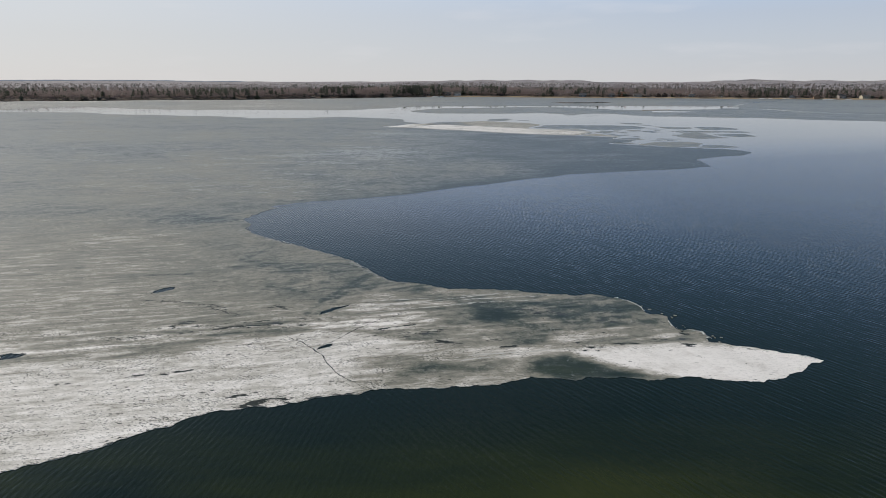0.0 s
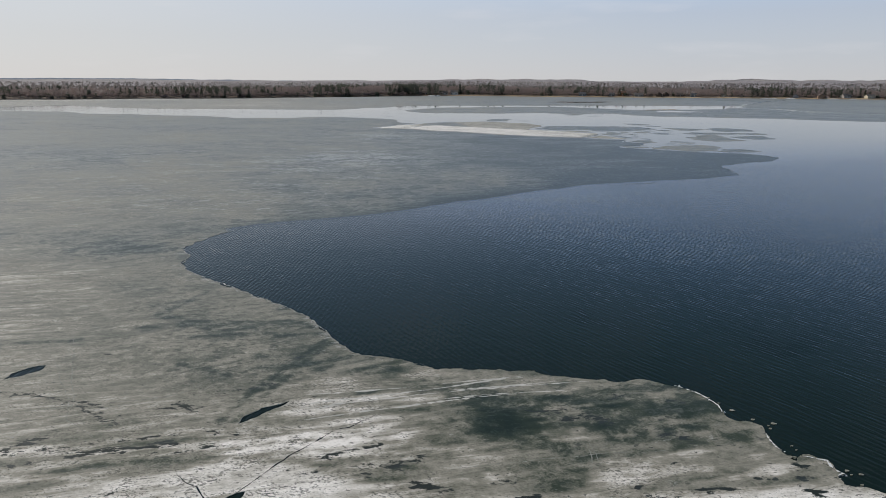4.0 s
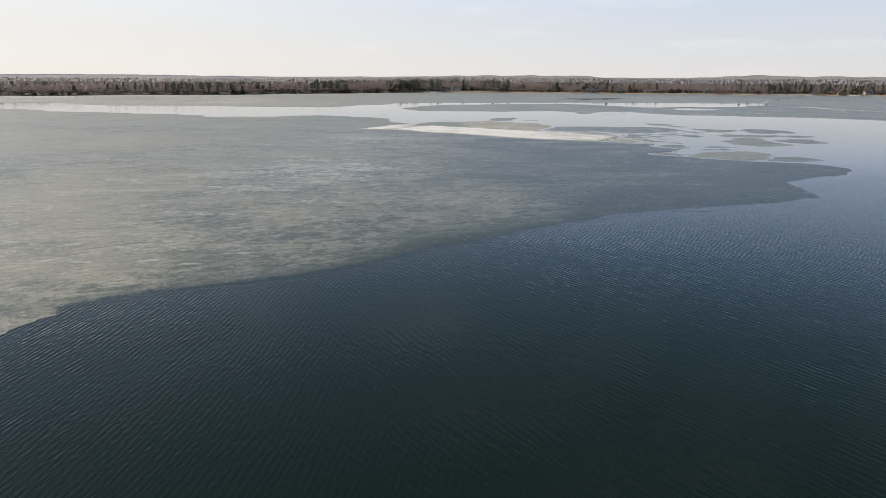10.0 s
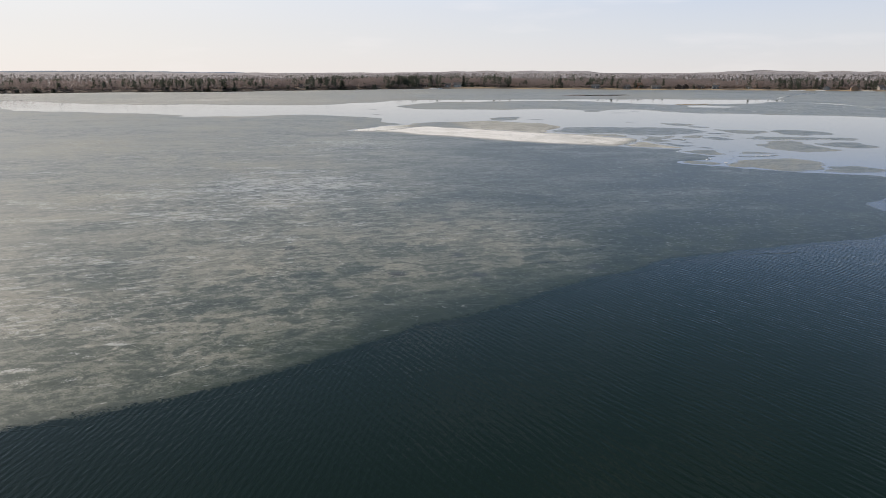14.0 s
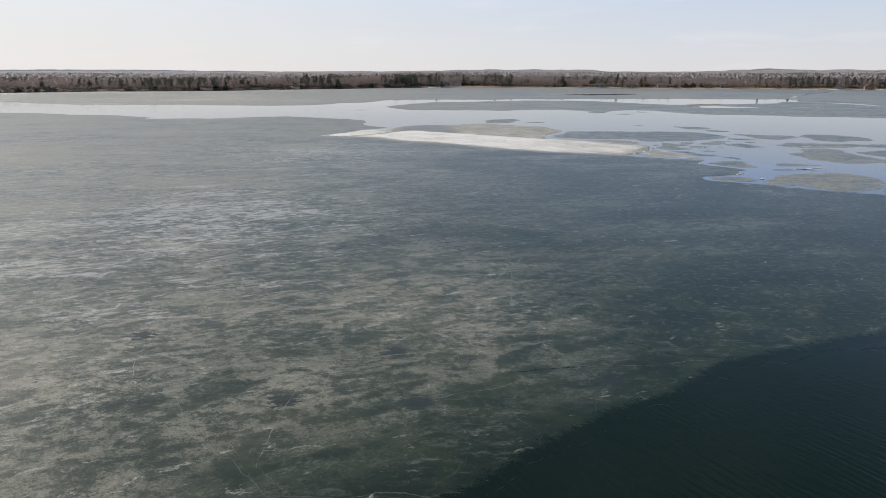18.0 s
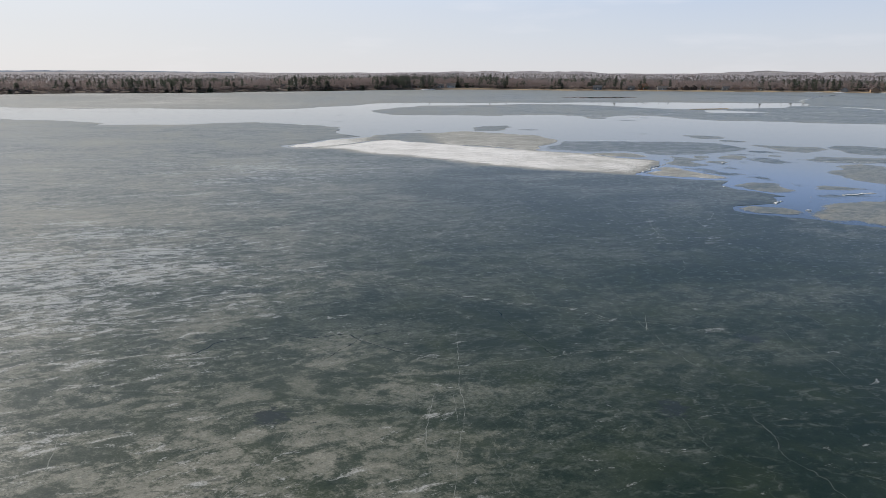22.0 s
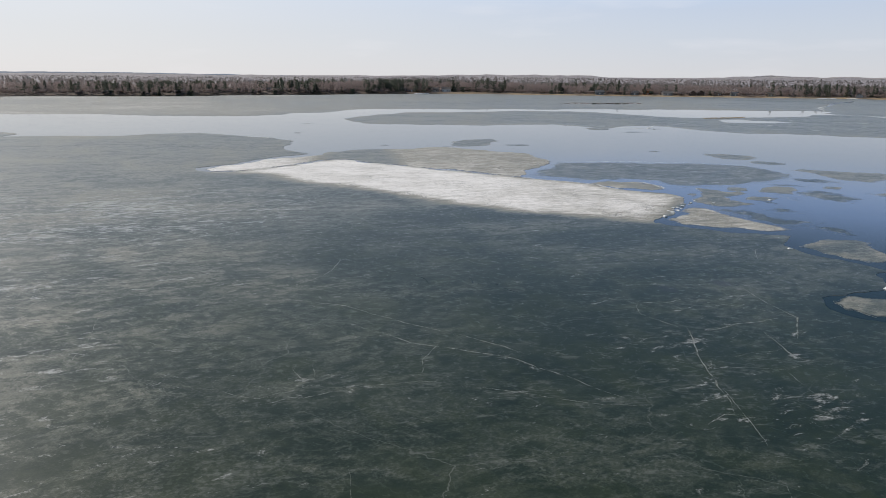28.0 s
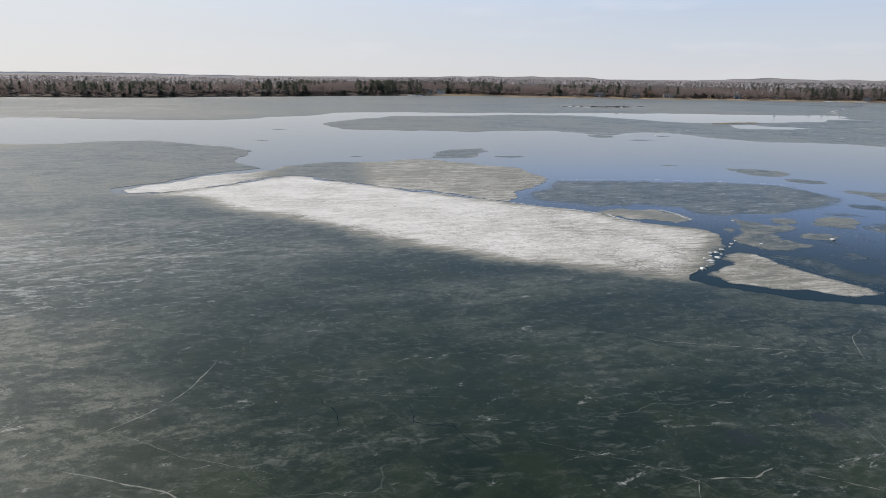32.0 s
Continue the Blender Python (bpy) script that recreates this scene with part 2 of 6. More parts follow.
    salt = n.math("MULTIPLY", salt, n.math("MULTIPLY", n.span(total(patch, off(uneven, 0.8)), 0.44, 0.60), n.span(c, 0.10, 0.24)))
    col = n.mix(n.math("MULTIPLY", salt, n.span(c, 0.42, 0.60, 0.40, 0.0)), col, (0.185, 0.195, 0.168))
    # rafts of white frost
    raft = n.noise(0.85, 8, n.where((0.5, 1.1, 1), -20), 0.68, 1.3)
    raft = n.span(total(raft, n.math("MULTIPLY", crust_at.outputs["Fac"], 0.16), off(swirl, 0.36), off(grain, 0.24)), 0.65, 0.76)
    col = n.mix(n.math("MULTIPLY", raft, n.span(grain, 0.3, 0.6, 0.5, 0.9)), col, (0.43, 0.43, 0.405))
    # dark thaw holes: small specks on the white ice, clusters where 'pit' says so
    speck = n.noise(2.4, 8, n.where((0.45, 1.2, 1), -6), 0.70, 0.5)
    thaw = n.math("ADD", n.math("MULTIPLY", n.span(speck, 0.63, 0.69), n.span(c, 0.45, 0.7, 0.0, 0.6)),
                  n.span(n.math("ADD", n.math("MULTIPLY", pit_at.outputs["Fac"], 0.245), speck), 0.63, 0.67, 0.0, 1.0), True)
    grit = n.noise(7.0, 5, n.where((0.8, 1.0, 1), 15), 0.7)
    col = n.mix(n.math("MULTIPLY", n.span(grit, 0.54, 0.66), n.span(c, 0.4, 0.75, 0.03, 0.22)), col, (0.10, 0.10, 0.085))
    peck = n.noise(4.2, 4, n.where((0.55, 1.1, 1), 12), 0.6, 0.3)
    col = n.mix(n.math("MULTIPLY", n.span(n.math("ADD", peck, off(big, 0.25)), 0.615, 0.655), n.math("MULTIPLY", n.span(c, 0.5, 0.75, 0.0, 0.8), n.span(c, 0.94, 0.975, 1.0, 0.15))), col, (0.055, 0.06, 0.05))
    # blots of clear ice among the frost
    blot = n.span(total(n.noise(2.0, 3, n.where((0.6, 1.0, 1), -16), 0.6, 0.4), off(uneven, 0.35)), 0.60, 0.66)
    col = n.mix(n.math("MULTIPLY", blot, n.span(n.math("ABSOLUTE", n.math("SUBTRACT", c, 0.44)), 0.04, 0.14, 0.65, 0.0)), col, (0.030, 0.040, 0.034))
    # pepper: clusters of small melt dots
    pepper = n.span(total(n.noise(8.0, 3, n.where((0.6, 1.05, 1), 9), 0.62, 0.3), off(patch, 0.55), off(uneven, 0.3)), 0.585, 0.63)
    col = n.mix(n.math("MULTIPLY", pepper, n.math("MULTIPLY", n.span(c, 0.42, 0.66, 0.0, 0.75), n.span(c, 0.86, 0.95, 1.0, 0.12))), col, (0.045, 0.052, 0.042))
    dirt = n.noise(0.5, 5, None, 0.6)
    col = n.mix(n.math("MULTIPLY", n.span(dirt, 0.56, 0.75), n.span(c, 0.5, 0.8, 0.0, 0.28)), col, (0.20, 0.16, 0.11))
    col = n.mix(thaw, col, (0.020, 0.028, 0.026))
    n.set(Base_Color=col, Roughness=n.span(v, 0.1, 0.7, 0.42, 0.66), IOR=1.31, Specular_IOR_Level=0.38, Sheen_Weight=n.span(n.math("ABSOLUTE", n.math("SUBTRACT", v, 0.38)), 0.08, 0.28, 0.27, 0.0), Sheen_Roughness=0.35,
          Coat_Weight=n.span(v, 0.20, 0.60, 0.36, 0.06), Coat_Roughness=n.span(clump, 0.35, 0.65, 0.12, 0.30), Coat_IOR=1.31)
    n.bump(n.math("ADD", grain, patch), 0.10, 0.04)
    # the sheet dips under the rippled water where it melts
    h, rough, _ = ripples(n)
    wet = n.add("BsdfPrincipled", Base_Color=(*DEEP, 1), Roughness=rough, IOR=1.333)
    wave = n.add("Bump", Height=h, Strength=0.9, Distance=0.028)
    n.t.links.new(wave.outputs["Normal"], wet.inputs["Normal"])
    frayed = n.span(total(melt, off(clump, 0.75), off(patch, 0.5), off(grain, 0.7)), 0.38, 0.62)
    frayed = n.math("MULTIPLY", frayed, n.span(melt, 0.02, 0.2))
    blend = n.add("MixShader", Fac=frayed)
    n.t.links.new(n.b.outputs[0], blend.inputs[1])
    n.t.links.new(wet.outputs[0], blend.inputs[2])
    n.t.links.new(blend.outputs[0], n.t.nodes["Material Output"].inputs["Surface"])
    return n.mat


MAT_ICE = ice_material("rotten_ice")


def plain(name, a, b, scale, rough=0.8, bump=0.3, dist=0.02):
    n = Nodes(name)
    f = n.noise(scale, 6)
    g = n.noise(scale * 0.13, 3)
    n.set(Base_Color=n.mix(n.span(n.math("ADD", n.math("MULTIPLY", f, 0.6), n.math("MULTIPLY", g, 0.4)), 0.35, 0.65), a, b), Roughness=rough)
    n.bump(f, bump, dist)
    return n.mat


def varied(name, a, b, rough=0.8, scale=0.5, sheer=0.0):
    """Colour that differs from tree to tree and within the crown; sheer: how much light passes through."""
    n = Nodes(name)
    o = n.add("ObjectInfo")
    g = n.add("NewGeometry")
    f = n.math("ADD", n.math("MULTIPLY", o.outputs["Random"], 0.5), n.math("MULTIPLY", g.outputs["Random Per Island"], 0.5))
    f = n.math("ADD", f, n.math("MULTIPLY", n.math("SUBTRACT", n.noise(scale, 3), 0.5), 0.5), True)
    col = n.mix(f, a, b)
    n.set(Base_Color=col, Roughness=rough)
    if sheer:
        glow = n.add("BsdfTranslucent", Color=col)
        blend = n.add("MixShader", Fac=sheer)
        n.t.links.new(n.b.outputs[0], blend.inputs[1])
        n.t.links.new(glow.outputs[0], blend.inputs[2])
        n.t.links.new(blend.outputs[0], n.t.nodes["Material Output"].inputs["Surface"])
    return n.mat


def water_material():
    n = Nodes("lake_water")
    h, rough, xyz = ripples(n)
    # weedy shoal showing green through the water by the near edge of the ice
    shoal = n.noise(0.09, 5, n.where((0.35, 1.0, 1)), 0.6)
    sh = n.math("MULTIPLY", n.span(xyz.outputs["Y"], -13, -23), n.span(shoal, 0.3, 0.62))
    col = n.mix(sh, DEEP, (0.030, 0.038, 0.005))
    n.set(Base_Color=col, Roughness=rough, IOR=1.333)
    n.bump(h, 0.9, 0.028)
    return n.mat


def bank_material():
    """Dry reeds and sand on the sunny side, dark peat under the pines."""
    n = Nodes("dry_reed_bank")
    g = n.add("NewGeometry")
    x = n.add("SeparateXYZ", Vector=g.outputs["Position"]).outputs["X"]
    tuft = n.noise(0.35, 6)
    reach = n.noise(0.035, 4)
    sand = n.math("MULTIPLY", n.span(n.math("ADD", x, n.math("MULTIPLY", reach, 200)), 20, 190), n.span(reach, 0.36, 0.56, 0.25, 1.0))
    tan = n.mix(tuft, (0.30, 0.21, 0.12), (0.56, 0.42, 0.26))
    n.set(Base_Color=n.mix(sand, n.mix(tuft, (0.06, 0.045, 0.035), (0.16, 0.115, 0.085)), tan), Roughness=0.9)
    n.bump(tuft, 0.5, 0.2)
    return n.mat


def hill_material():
    """Bare woods on far hills, with darker belts and dots of conifer and pale clearings; distance haze is mixed into
    the colours.
    """
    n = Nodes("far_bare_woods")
    # crowns are upright: the grain runs by bearing, and hardly with distance
    g = n.add("NewGeometry")
    xyz = n.add("SeparateXYZ", Vector=g.outputs["Position"])
    north = n.math("SUBTRACT", xyz.outputs["Y"], 150.0)
    bearing = n.math("MULTIPLY", n.math("ARCTAN2", xyz.outputs["X"], north), 3000.0)
    away = n.math("MULTIPLY", n.math("SQRT", n.math("ADD", n.math("MULTIPLY", north, north), n.math("MULTIPLY", xyz.outputs["X"], xyz.outputs["X"]))), 0.005)
    polar = n.add("CombineXYZ", X=bearing, Y=away, Z=0.0).outputs["Vector"]
    crown = n.noise(0.07, 5, polar, 0.72)
    belt = n.noise(0.0040, 7, n.where((0.6, 0.9, 1), 8), 0.72)
    clearing = n.noise(0.0034, 5, n.where((0.5, 1.5, 1), -20), 0.6)
    # mauve-grey crowns: the haze of distance is put into the base colour
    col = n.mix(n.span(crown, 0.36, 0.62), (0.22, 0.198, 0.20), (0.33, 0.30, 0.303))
    col = n.mix(n.math("MULTIPLY", n.span(clearing, 0.56, 0.62), n.span(crown, 0.3, 0.6, 0.3, 0.75)), col, (0.42, 0.39, 0.34))
    dark = n.span(n.math("ADD", n.math("MULTIPLY", belt, 0.62), n.math("MULTIPLY", crown, 0.48)), 0.585, 0.63)
    col = n.mix(n.math("MULTIPLY", dark, 0.75), col, (0.095, 0.10, 0.10))
    n.set(Base_Color=col, Roughness=0.95)
    n.bump(crown, 0.35, 3.0)
    return n.mat


MAT_WATER = water_material()
MAT_RIM = plain("bleached_ice_rim", (0.46, 0.46, 0.43), (0.20, 0.21, 0.19), 1.2)
MAT_CHUNK = plain("white_ice_rubble", (0.82, 0.82, 0.80), (0.6, 0.62, 0.62), 2.0)
MAT_FROST = plain("frost_line", (0.33, 0.335, 0.30), (0.09, 0.10, 0.08), 2.2, 0.7)
MAT_LEAD = plain("open_lead", (0.010, 0.018, 0.018), (0.02, 0.03, 0.03), 1.0, 0.15, 0.1)
MAT_REED = plain("dry_reed", (0.50, 0.36, 0.17), (0.35, 0.24, 0.11), 1.0)
MAT_SNOW = plain("blown_snow", (0.62, 0.61, 0.58), (0.40, 0.40, 0.37), 1.0)
MAT_GROUND = plain("woodland_floor", (0.26, 0.21, 0.165), (0.17, 0.135, 0.11), 0.05)
MAT_BANK = bank_material()
MAT_PINE = varied("pine_needles", (0.095, 0.112, 0.085), (0.17, 0.18, 0.138), sheer=0.5)
MAT_TWIG = varied("bare_twigs", (0.28, 0.225, 0.207), (0.38, 0.31, 0.285), sheer=0.5)
MAT_BIRCH = varied("birch_bark", (0.24, 0.21, 0.195), (0.34, 0.305, 0.28))
# farther woods: base colours greyed to stand in for distance haze
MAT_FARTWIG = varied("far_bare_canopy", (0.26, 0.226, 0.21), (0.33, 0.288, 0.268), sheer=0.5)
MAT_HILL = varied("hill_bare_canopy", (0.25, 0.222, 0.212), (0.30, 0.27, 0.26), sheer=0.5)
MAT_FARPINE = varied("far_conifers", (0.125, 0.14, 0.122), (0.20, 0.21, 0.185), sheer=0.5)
MAT_HILLFLOOR = hill_material()
# blue-grey base colour in place of the air between here and the ridge
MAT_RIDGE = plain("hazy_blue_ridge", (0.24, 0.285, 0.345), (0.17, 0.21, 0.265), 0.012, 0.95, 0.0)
MAT_BARK = varied("dark_bark", (0.10, 0.08, 0.068), (0.16, 0.13, 0.11))


# ---- geometry helpers ----
def link(name, verts, faces, material, parent=None, label=""):
    me = bpy.data.meshes.new(name)
    me.from_pydata([tuple(v) for v in verts], [], faces)
    me.materials.append(material)
    me.update()
    ob = new(name, me)
    if parent:
        ob.parent = parent
    if label:
        ob["label"] = label
    return ob


def part(name, bm, material, parent, label=""):
    me = bpy.data.meshes.new(name)
    bm.to_mesh(me)
    bm.free()
    me.materials.append(material)
    ob = new(name, me)
    ob.parent = parent
    if label:
        ob["label"] = label
    return ob


def pts(text):
    return [tuple(float(c) for c in p.split(",")) for p in text.split()]


def ragged(line, rough, step, rng, closed=True):
    """A line broken up by midpoint displacement down to the given step (a number, or a function of the place)."""
    out = []
    n = len(line)
    for i in range(n if closed else n - 1):
        seg = [Vector(line[i]), Vector(line[(i + 1) % n])]
        done = False
        while not done:
            done, nxt = True, [seg[0]]
            for a, b in zip(seg, seg[1:]):
                d = b - a
                size = step(a) if callable(step) else step
                if d.length > size:
                    k = max(-1.6, min(1.6, rng.gauss(0, 1))) * rough * d.length
                    nxt.append((a + b) / 2 + Vector((-d.y, d.x)).normalized() * k)
                    done = False
                nxt.append(b)
            seg = nxt
        out += seg[:-1]
    if not closed:
        out.append(Vector(line[-1]))
    return [(p.x, p.y) for p in out]


def inside(px, py, poly):
    P = np.asarray(poly)
    hit = np.zeros(len(px), bool)
    for (x0, y0), (x1, y1) in zip(P, np.roll(P, -1, 0)):
        if y0 == y1:
            continue
        c = ((y0 > py) != (y1 > py)) & (px < (x1 - x0) * (py - y0) / (y1 - y0) + x0)
        hit ^= c
    return hit


def far_from(px, py, line, closed=True):
    """Distance to a line."""
    P = np.asarray(line, float)
    Q = np.roll(P, -1, 0) if closed else P[1:]
    P = P if closed else P[:-1]
    best = np.full(len(px), 1e9)
    for (x0, y0), (x1, y1) in zip(P, Q):
        dx, dy = x1 - x0, y1 - y0
        t = np.clip(((px - x0) * dx + (py - y0) * dy) / (dx * dx + dy * dy + 1e-9), 0, 1)
        best = np.minimum(best, np.hypot(px - x0 - t * dx, py - y0 - t * dy))
    return best


def soft_mask(px, py, poly, soft):
    d = far_from(px, py, poly) * np.where(inside(px, py, poly), 1, -1)
    return np.clip(0.5 + d / (2 * soft), 0, 1)


def sheet(name, outline, z, cover, grid, rng, parent=None, holes=(), depth=0.3, lip=0.02, material=None, pits=None, thin=None, crust=None):
    """A slab of ice: a ragged outline filled with a grid, its top just above the water and its sides below it.
    cover: a function of the places that gives how white the ice is; grid: list of (spacing, box) for the inner points."""
    from mathutils.geometry import delaunay_2d_cdt
    loops = [outline, *holes]
    verts, edges = [], []
    for lp in loops:
        k = len(verts)
        verts += lp
        edges += [(k + i, k + (i + 1) % len(lp)) for i in range(len(lp))]
    inner = []
    for size, (x0, y0, x1, y1), skip in grid:
        gx, gy = np.meshgrid(np.arange(x0, x1, size), np.arange(y0, y1, size))
        gx, gy = gx.ravel(), gy.ravel()
        j = np.random.RandomState(5).uniform(-0.35, 0.35, (2, len(gx))) * size
        gx, gy = gx + j[0], gy + j[1]
        ok = inside(gx, gy, outline)
        for h in holes:
            ok &= ~inside(gx, gy, h)
        for a, b, c, d in skip:
            ok &= ~((gx > a) & (gx < c) & (gy > b) & (gy < d))
        inner += list(zip(gx[ok], gy[ok]))
    cv, _, cf, *_ = delaunay_2d_cdt([Vector(p) for p in verts + inner], edges, [], 0, 1e-5, False)
    V = np.array([(v.x, v.y) for v in cv])
    T = np.array([f for f in cf if len(f) == 3])
    cx, cy = V[T].mean(1).T
    ok = inside(cx, cy, outline)
    for h in holes:
        ok &= ~inside(cx, cy, h)
    T = T[ok]
    a, b, c = V[T[:, 0]], V[T[:, 1]], V[T[:, 2]]
    flip = (b[:, 0] - a[:, 0]) * (c[:, 1] - a[:, 1]) - (b[:, 1] - a[:, 1]) * (c[:, 0] - a[:, 0]) < 0
    T[flip] = T[flip][:, ::-1]
    cnt = {}
    for t in T:
        for e in ((t[0], t[1]), (t[1], t[2]), (t[2], t[0])):
            cnt[e] = 1
    rim = [e for e in cnt if (e[1], e[0]) not in cnt]
    on_rim = {i for e in rim for i in e}
    z3 = np.full(len(V), z)
    for i in on_rim:
        z3[i] = z + rng.random() ** 2 * lip
    if thin:
        s = thin(V[:, 0], V[:, 1])
        z3 = z3 * (1 - np.clip(s, 0, 1)) + 0.008 * np.clip(s, 0, 1)
    verts3 = [(x, y, h) for (x, y), h in zip(V, z3)]
    faces = [tuple(int(i) for i in t) for t in T]
    ob = link(name, verts3, faces, material or MAT_ICE, parent)
    me = ob.data
    at = me.attributes.new("cover", "FLOAT", "POINT")
    at.data.foreach_set("value", np.asarray(cover(V[:, 0], V[:, 1]), np.float32))
    for key, rule in (("pit", pits), ("melt", thin), ("crust", crust)):
        if rule:
            at = me.attributes.new(key, "FLOAT", "POINT")
            at.data.foreach_set("value", np.asarray(rule(V[:, 0], V[:, 1]), np.float32))
    # the broken edge
    low = {i: k for k, i in enumerate(sorted(on_rim))}
    m = len(low)
    ev = [verts3[i] for i in sorted(on_rim)] + [(verts3[i][0], verts3[i][1], -depth) for i in sorted(on_rim)]
    ef = [(low[b], low[a], m + low[a], m + low[b]) for a, b in rim]
    link("broken_edge", ev, ef, MAT_RIM, ob, "bleached broken rim of the ice")
    return ob


def ribbon(name, line, width, z, material, parent, rng, rough=0.12, step=1.2, label=""):
    """A thin crack or refrozen seam, of uneven width, lying on the ice."""
    L = [Vector(p) for p in ragged(line, rough, step, rng, False)]
    verts, faces = [], []
    for i, p in enumerate(L):
        d = (L[min(i + 1, len(L) - 1)] - L[max(i - 1, 0)]).normalized()
        end = min(1.0, 4 * min(i, len(L) - 1 - i) / len(L) + 0.12)
        w = width * 0.5 * end * (rng.uniform(0.2, 1.5) if rng.random() < 0.85 else 0.08)
        s = Vector((-d.y, d.x)) * w
        verts += [(p.x + s.x, p.y + s.y, z), (p.x - s.x, p.y - s.y, z)]
    for i in range(len(L) - 1):
        faces.append((2 * i, 2 * i + 1, 2 * i + 3, 2 * i + 2))
    return link(name, verts, faces, material, parent, label)


# ---- plan ----
EDGE_NEAR = pts("-62,-46 -44,-33 -35,-27 -26.7,-21.7 -24.4,-20.2 -22.5,-18.8 -19.4,-16.2 -16.7,-13.9 -14.9,-13.2 -13.1,-13 -9.5,-11.3 -7.4,-10.4 -5,-10.2 -1.6,-9.5 2.6,-8.6 6.2,-7.8 7.6,-8.2 9.4,-7.5 14.2,-7.7 16,-7.1 18,-7.5 20.2,-7.7 21.4,-7.9 22.8,-7.2 24.1,-6.3 25.9,-5.1 27.9,-3.7 27.1,-3 26.2,-2.4 24.6,-1.7 23.1,-1 21.9,-0.8 21.1,-0.2 20.1,0 20.2,0.8 20.7,1 20.4,1.5 20.5,2.4 19.7,3 19.1,2.8 18.6,2.2 18.3,3 18.1,4.4 18.4,6.2 17,6.8 16.6,7.4 16.5,9.1 16.1,10.1 14.9,11.7 11.2,12.2 8.3,12.6 4.9,13.8 1.3,13.9 -2.3,13.7")
EDGE_NOTCH = pts("-3.2,14.3 -4.3,14.9 -5.5,15.5 -7.2,15.9 -8.5,16.2 -9.6,17.2 -10.6,18.3 -11.5,19.7 -12.1,20.9 -13.1,22.2 -14.2,23.9 -15.3,25.4 -16.6,26.6 -18.6,28.1 -20.2,29.7 -22.1,31.2 -24.3,33.1 -26.3,34.6 -28.5,36.2 -30.3,37.9 -32.1,39.6 -33.5,41.8 -33.7,43.6 -33.9,45.5 -35.4,47.5 -36.4,50.2 -36.1,52.7 -35.4,55.2 -33.4,60.4 -30.3,63.6 -26.5,65.4 -20.6,68.4 -14.9,71.6 -9.3,75.8")
EDGE_BAY = pts("-5.7,79.8 -3.2,82.2 -0.9,84.8 4,87.5 7.6,91 12,95.5 15.5,98.2 20,101.2 25.4,106.2 34,110 43.8,114 55.2,118 61.3,122.2 65.2,124 67,135.2 67.3,141.4 79.3,151.1 89.6,161.8 89.7,169.4 85.2,174.8 78,176.5 72.7,177.5 66.4,181.5 59.9,186.3 55.5,188.7 52.6,189.5 51,192 52,195.6 56.1,197.4 60.6,200 64.4,205.4 62.6,207.8 58.6,212.5 57.6,216.2 61,221.8 57,222.8 50,225 46.3,227 44.8,228.5")
EDGE_SLAB = pts("45.3,230.9 47.4,233.7 50.4,238.6 54,246 55.5,251 53,255 49,256.5 46,258 43.6,261 42.6,263.6 39,266.4 34,268.6 28,272.4 17,279.4 7,284.4 -4,291.4 -13,297.2 -18,295 -24,283.4 -31,274.6 -36,271.8 -41,273.8 -43,277.8 -40,282.4 -34,295.4 -31,301 -25,308.5 -29,312 -33,316 -36,322 -37,329 -38,338 -38,343 -42,346 -48,353 -62,359 -78,367 -94,357 -112,350 -133,343 -134,352 -148,360 -180,367 -216,378 -250,396 -290,408 -330,405 -420,425 -560,470")
MAIN = EDGE_NEAR + EDGE_NOTCH + EDGE_BAY + EDGE_SLAB + [(-640, 420), (-620, 150), (-430, -60), (-200, -110)]
FAR = pts("-620,500 -420,450 -345,440 -340,478 -320,512 -290,496 -256,474 -207,457 -171,469 -150,464 -128,464 -105,467 -85,484 -67,511 -58,545 -43,559 5,571 81,590 156,604 208,604 249,612 258,600 241,564 254,548 262,500 285,455 420,330 700,200 900,420 760,880 560,925 453,944 384,946 321,948 262,948 194,948 131,952 66,964 -12,968 -60,934 -130,880 -231,796 -310,730 -389,684 -500,622 -640,545")
BAND = pts("-40,447 -30,428 -19,424 11,426 37,432 56,438 65,427 72,420 94,437 104,431 112,411 124,399 140,401 150,397 166,389 197,377 240,360 330,290 419,328.4 284.2,454.2 261,499.6 252.4,546.6 242,556 226,556 211,533 184,519 162,510 146,500 131,505 119,513 104,536 77,561 44,558 24,541 7,531 -19,523 -33,498 -41,470")
TONGUE = pts("-40,276.2 -35,285 -33,292.6 -29,299 -23,304 -21,307 -16,318 -5,323 3,327 9,331 17,326 25,321 33,317 35,308 38,301 36.5,295 34,289 30,277 28.4,273 17.2,280 7.2,285 -4,292 -13,298 -18.6,296.2 -24.6,284.2 -31.6,275.4 -37,273")
SHORE = pts("-1300,-300 -980,250 -700,560 -509,685 -389,755 -310,803 -231,863 -130,938 -12,988 66,969 131,955 194,951 262,951 321,951 384,949 453,947 560,928 700,885 900,700 1150,350 1250,-200 1000,-800 300,-1150 -500,-1100 -1100,-800")

# ---- water ----
bm = bmesh.new()
bmesh.ops.create_grid(bm, x_segments=8, y_segments=8, size=1500)
me = bpy.data.meshes.new("water")
bm.to_mesh(me)
bm.free()
me.materials.append(MAT_WATER)
tagged(new("water", me), "dark blue rippled lake water between the ice", "water", kind="structure")

# ---- ground: one sheet from the lake's shore to the skyline ----
CX, CY = 0.0, 150.0


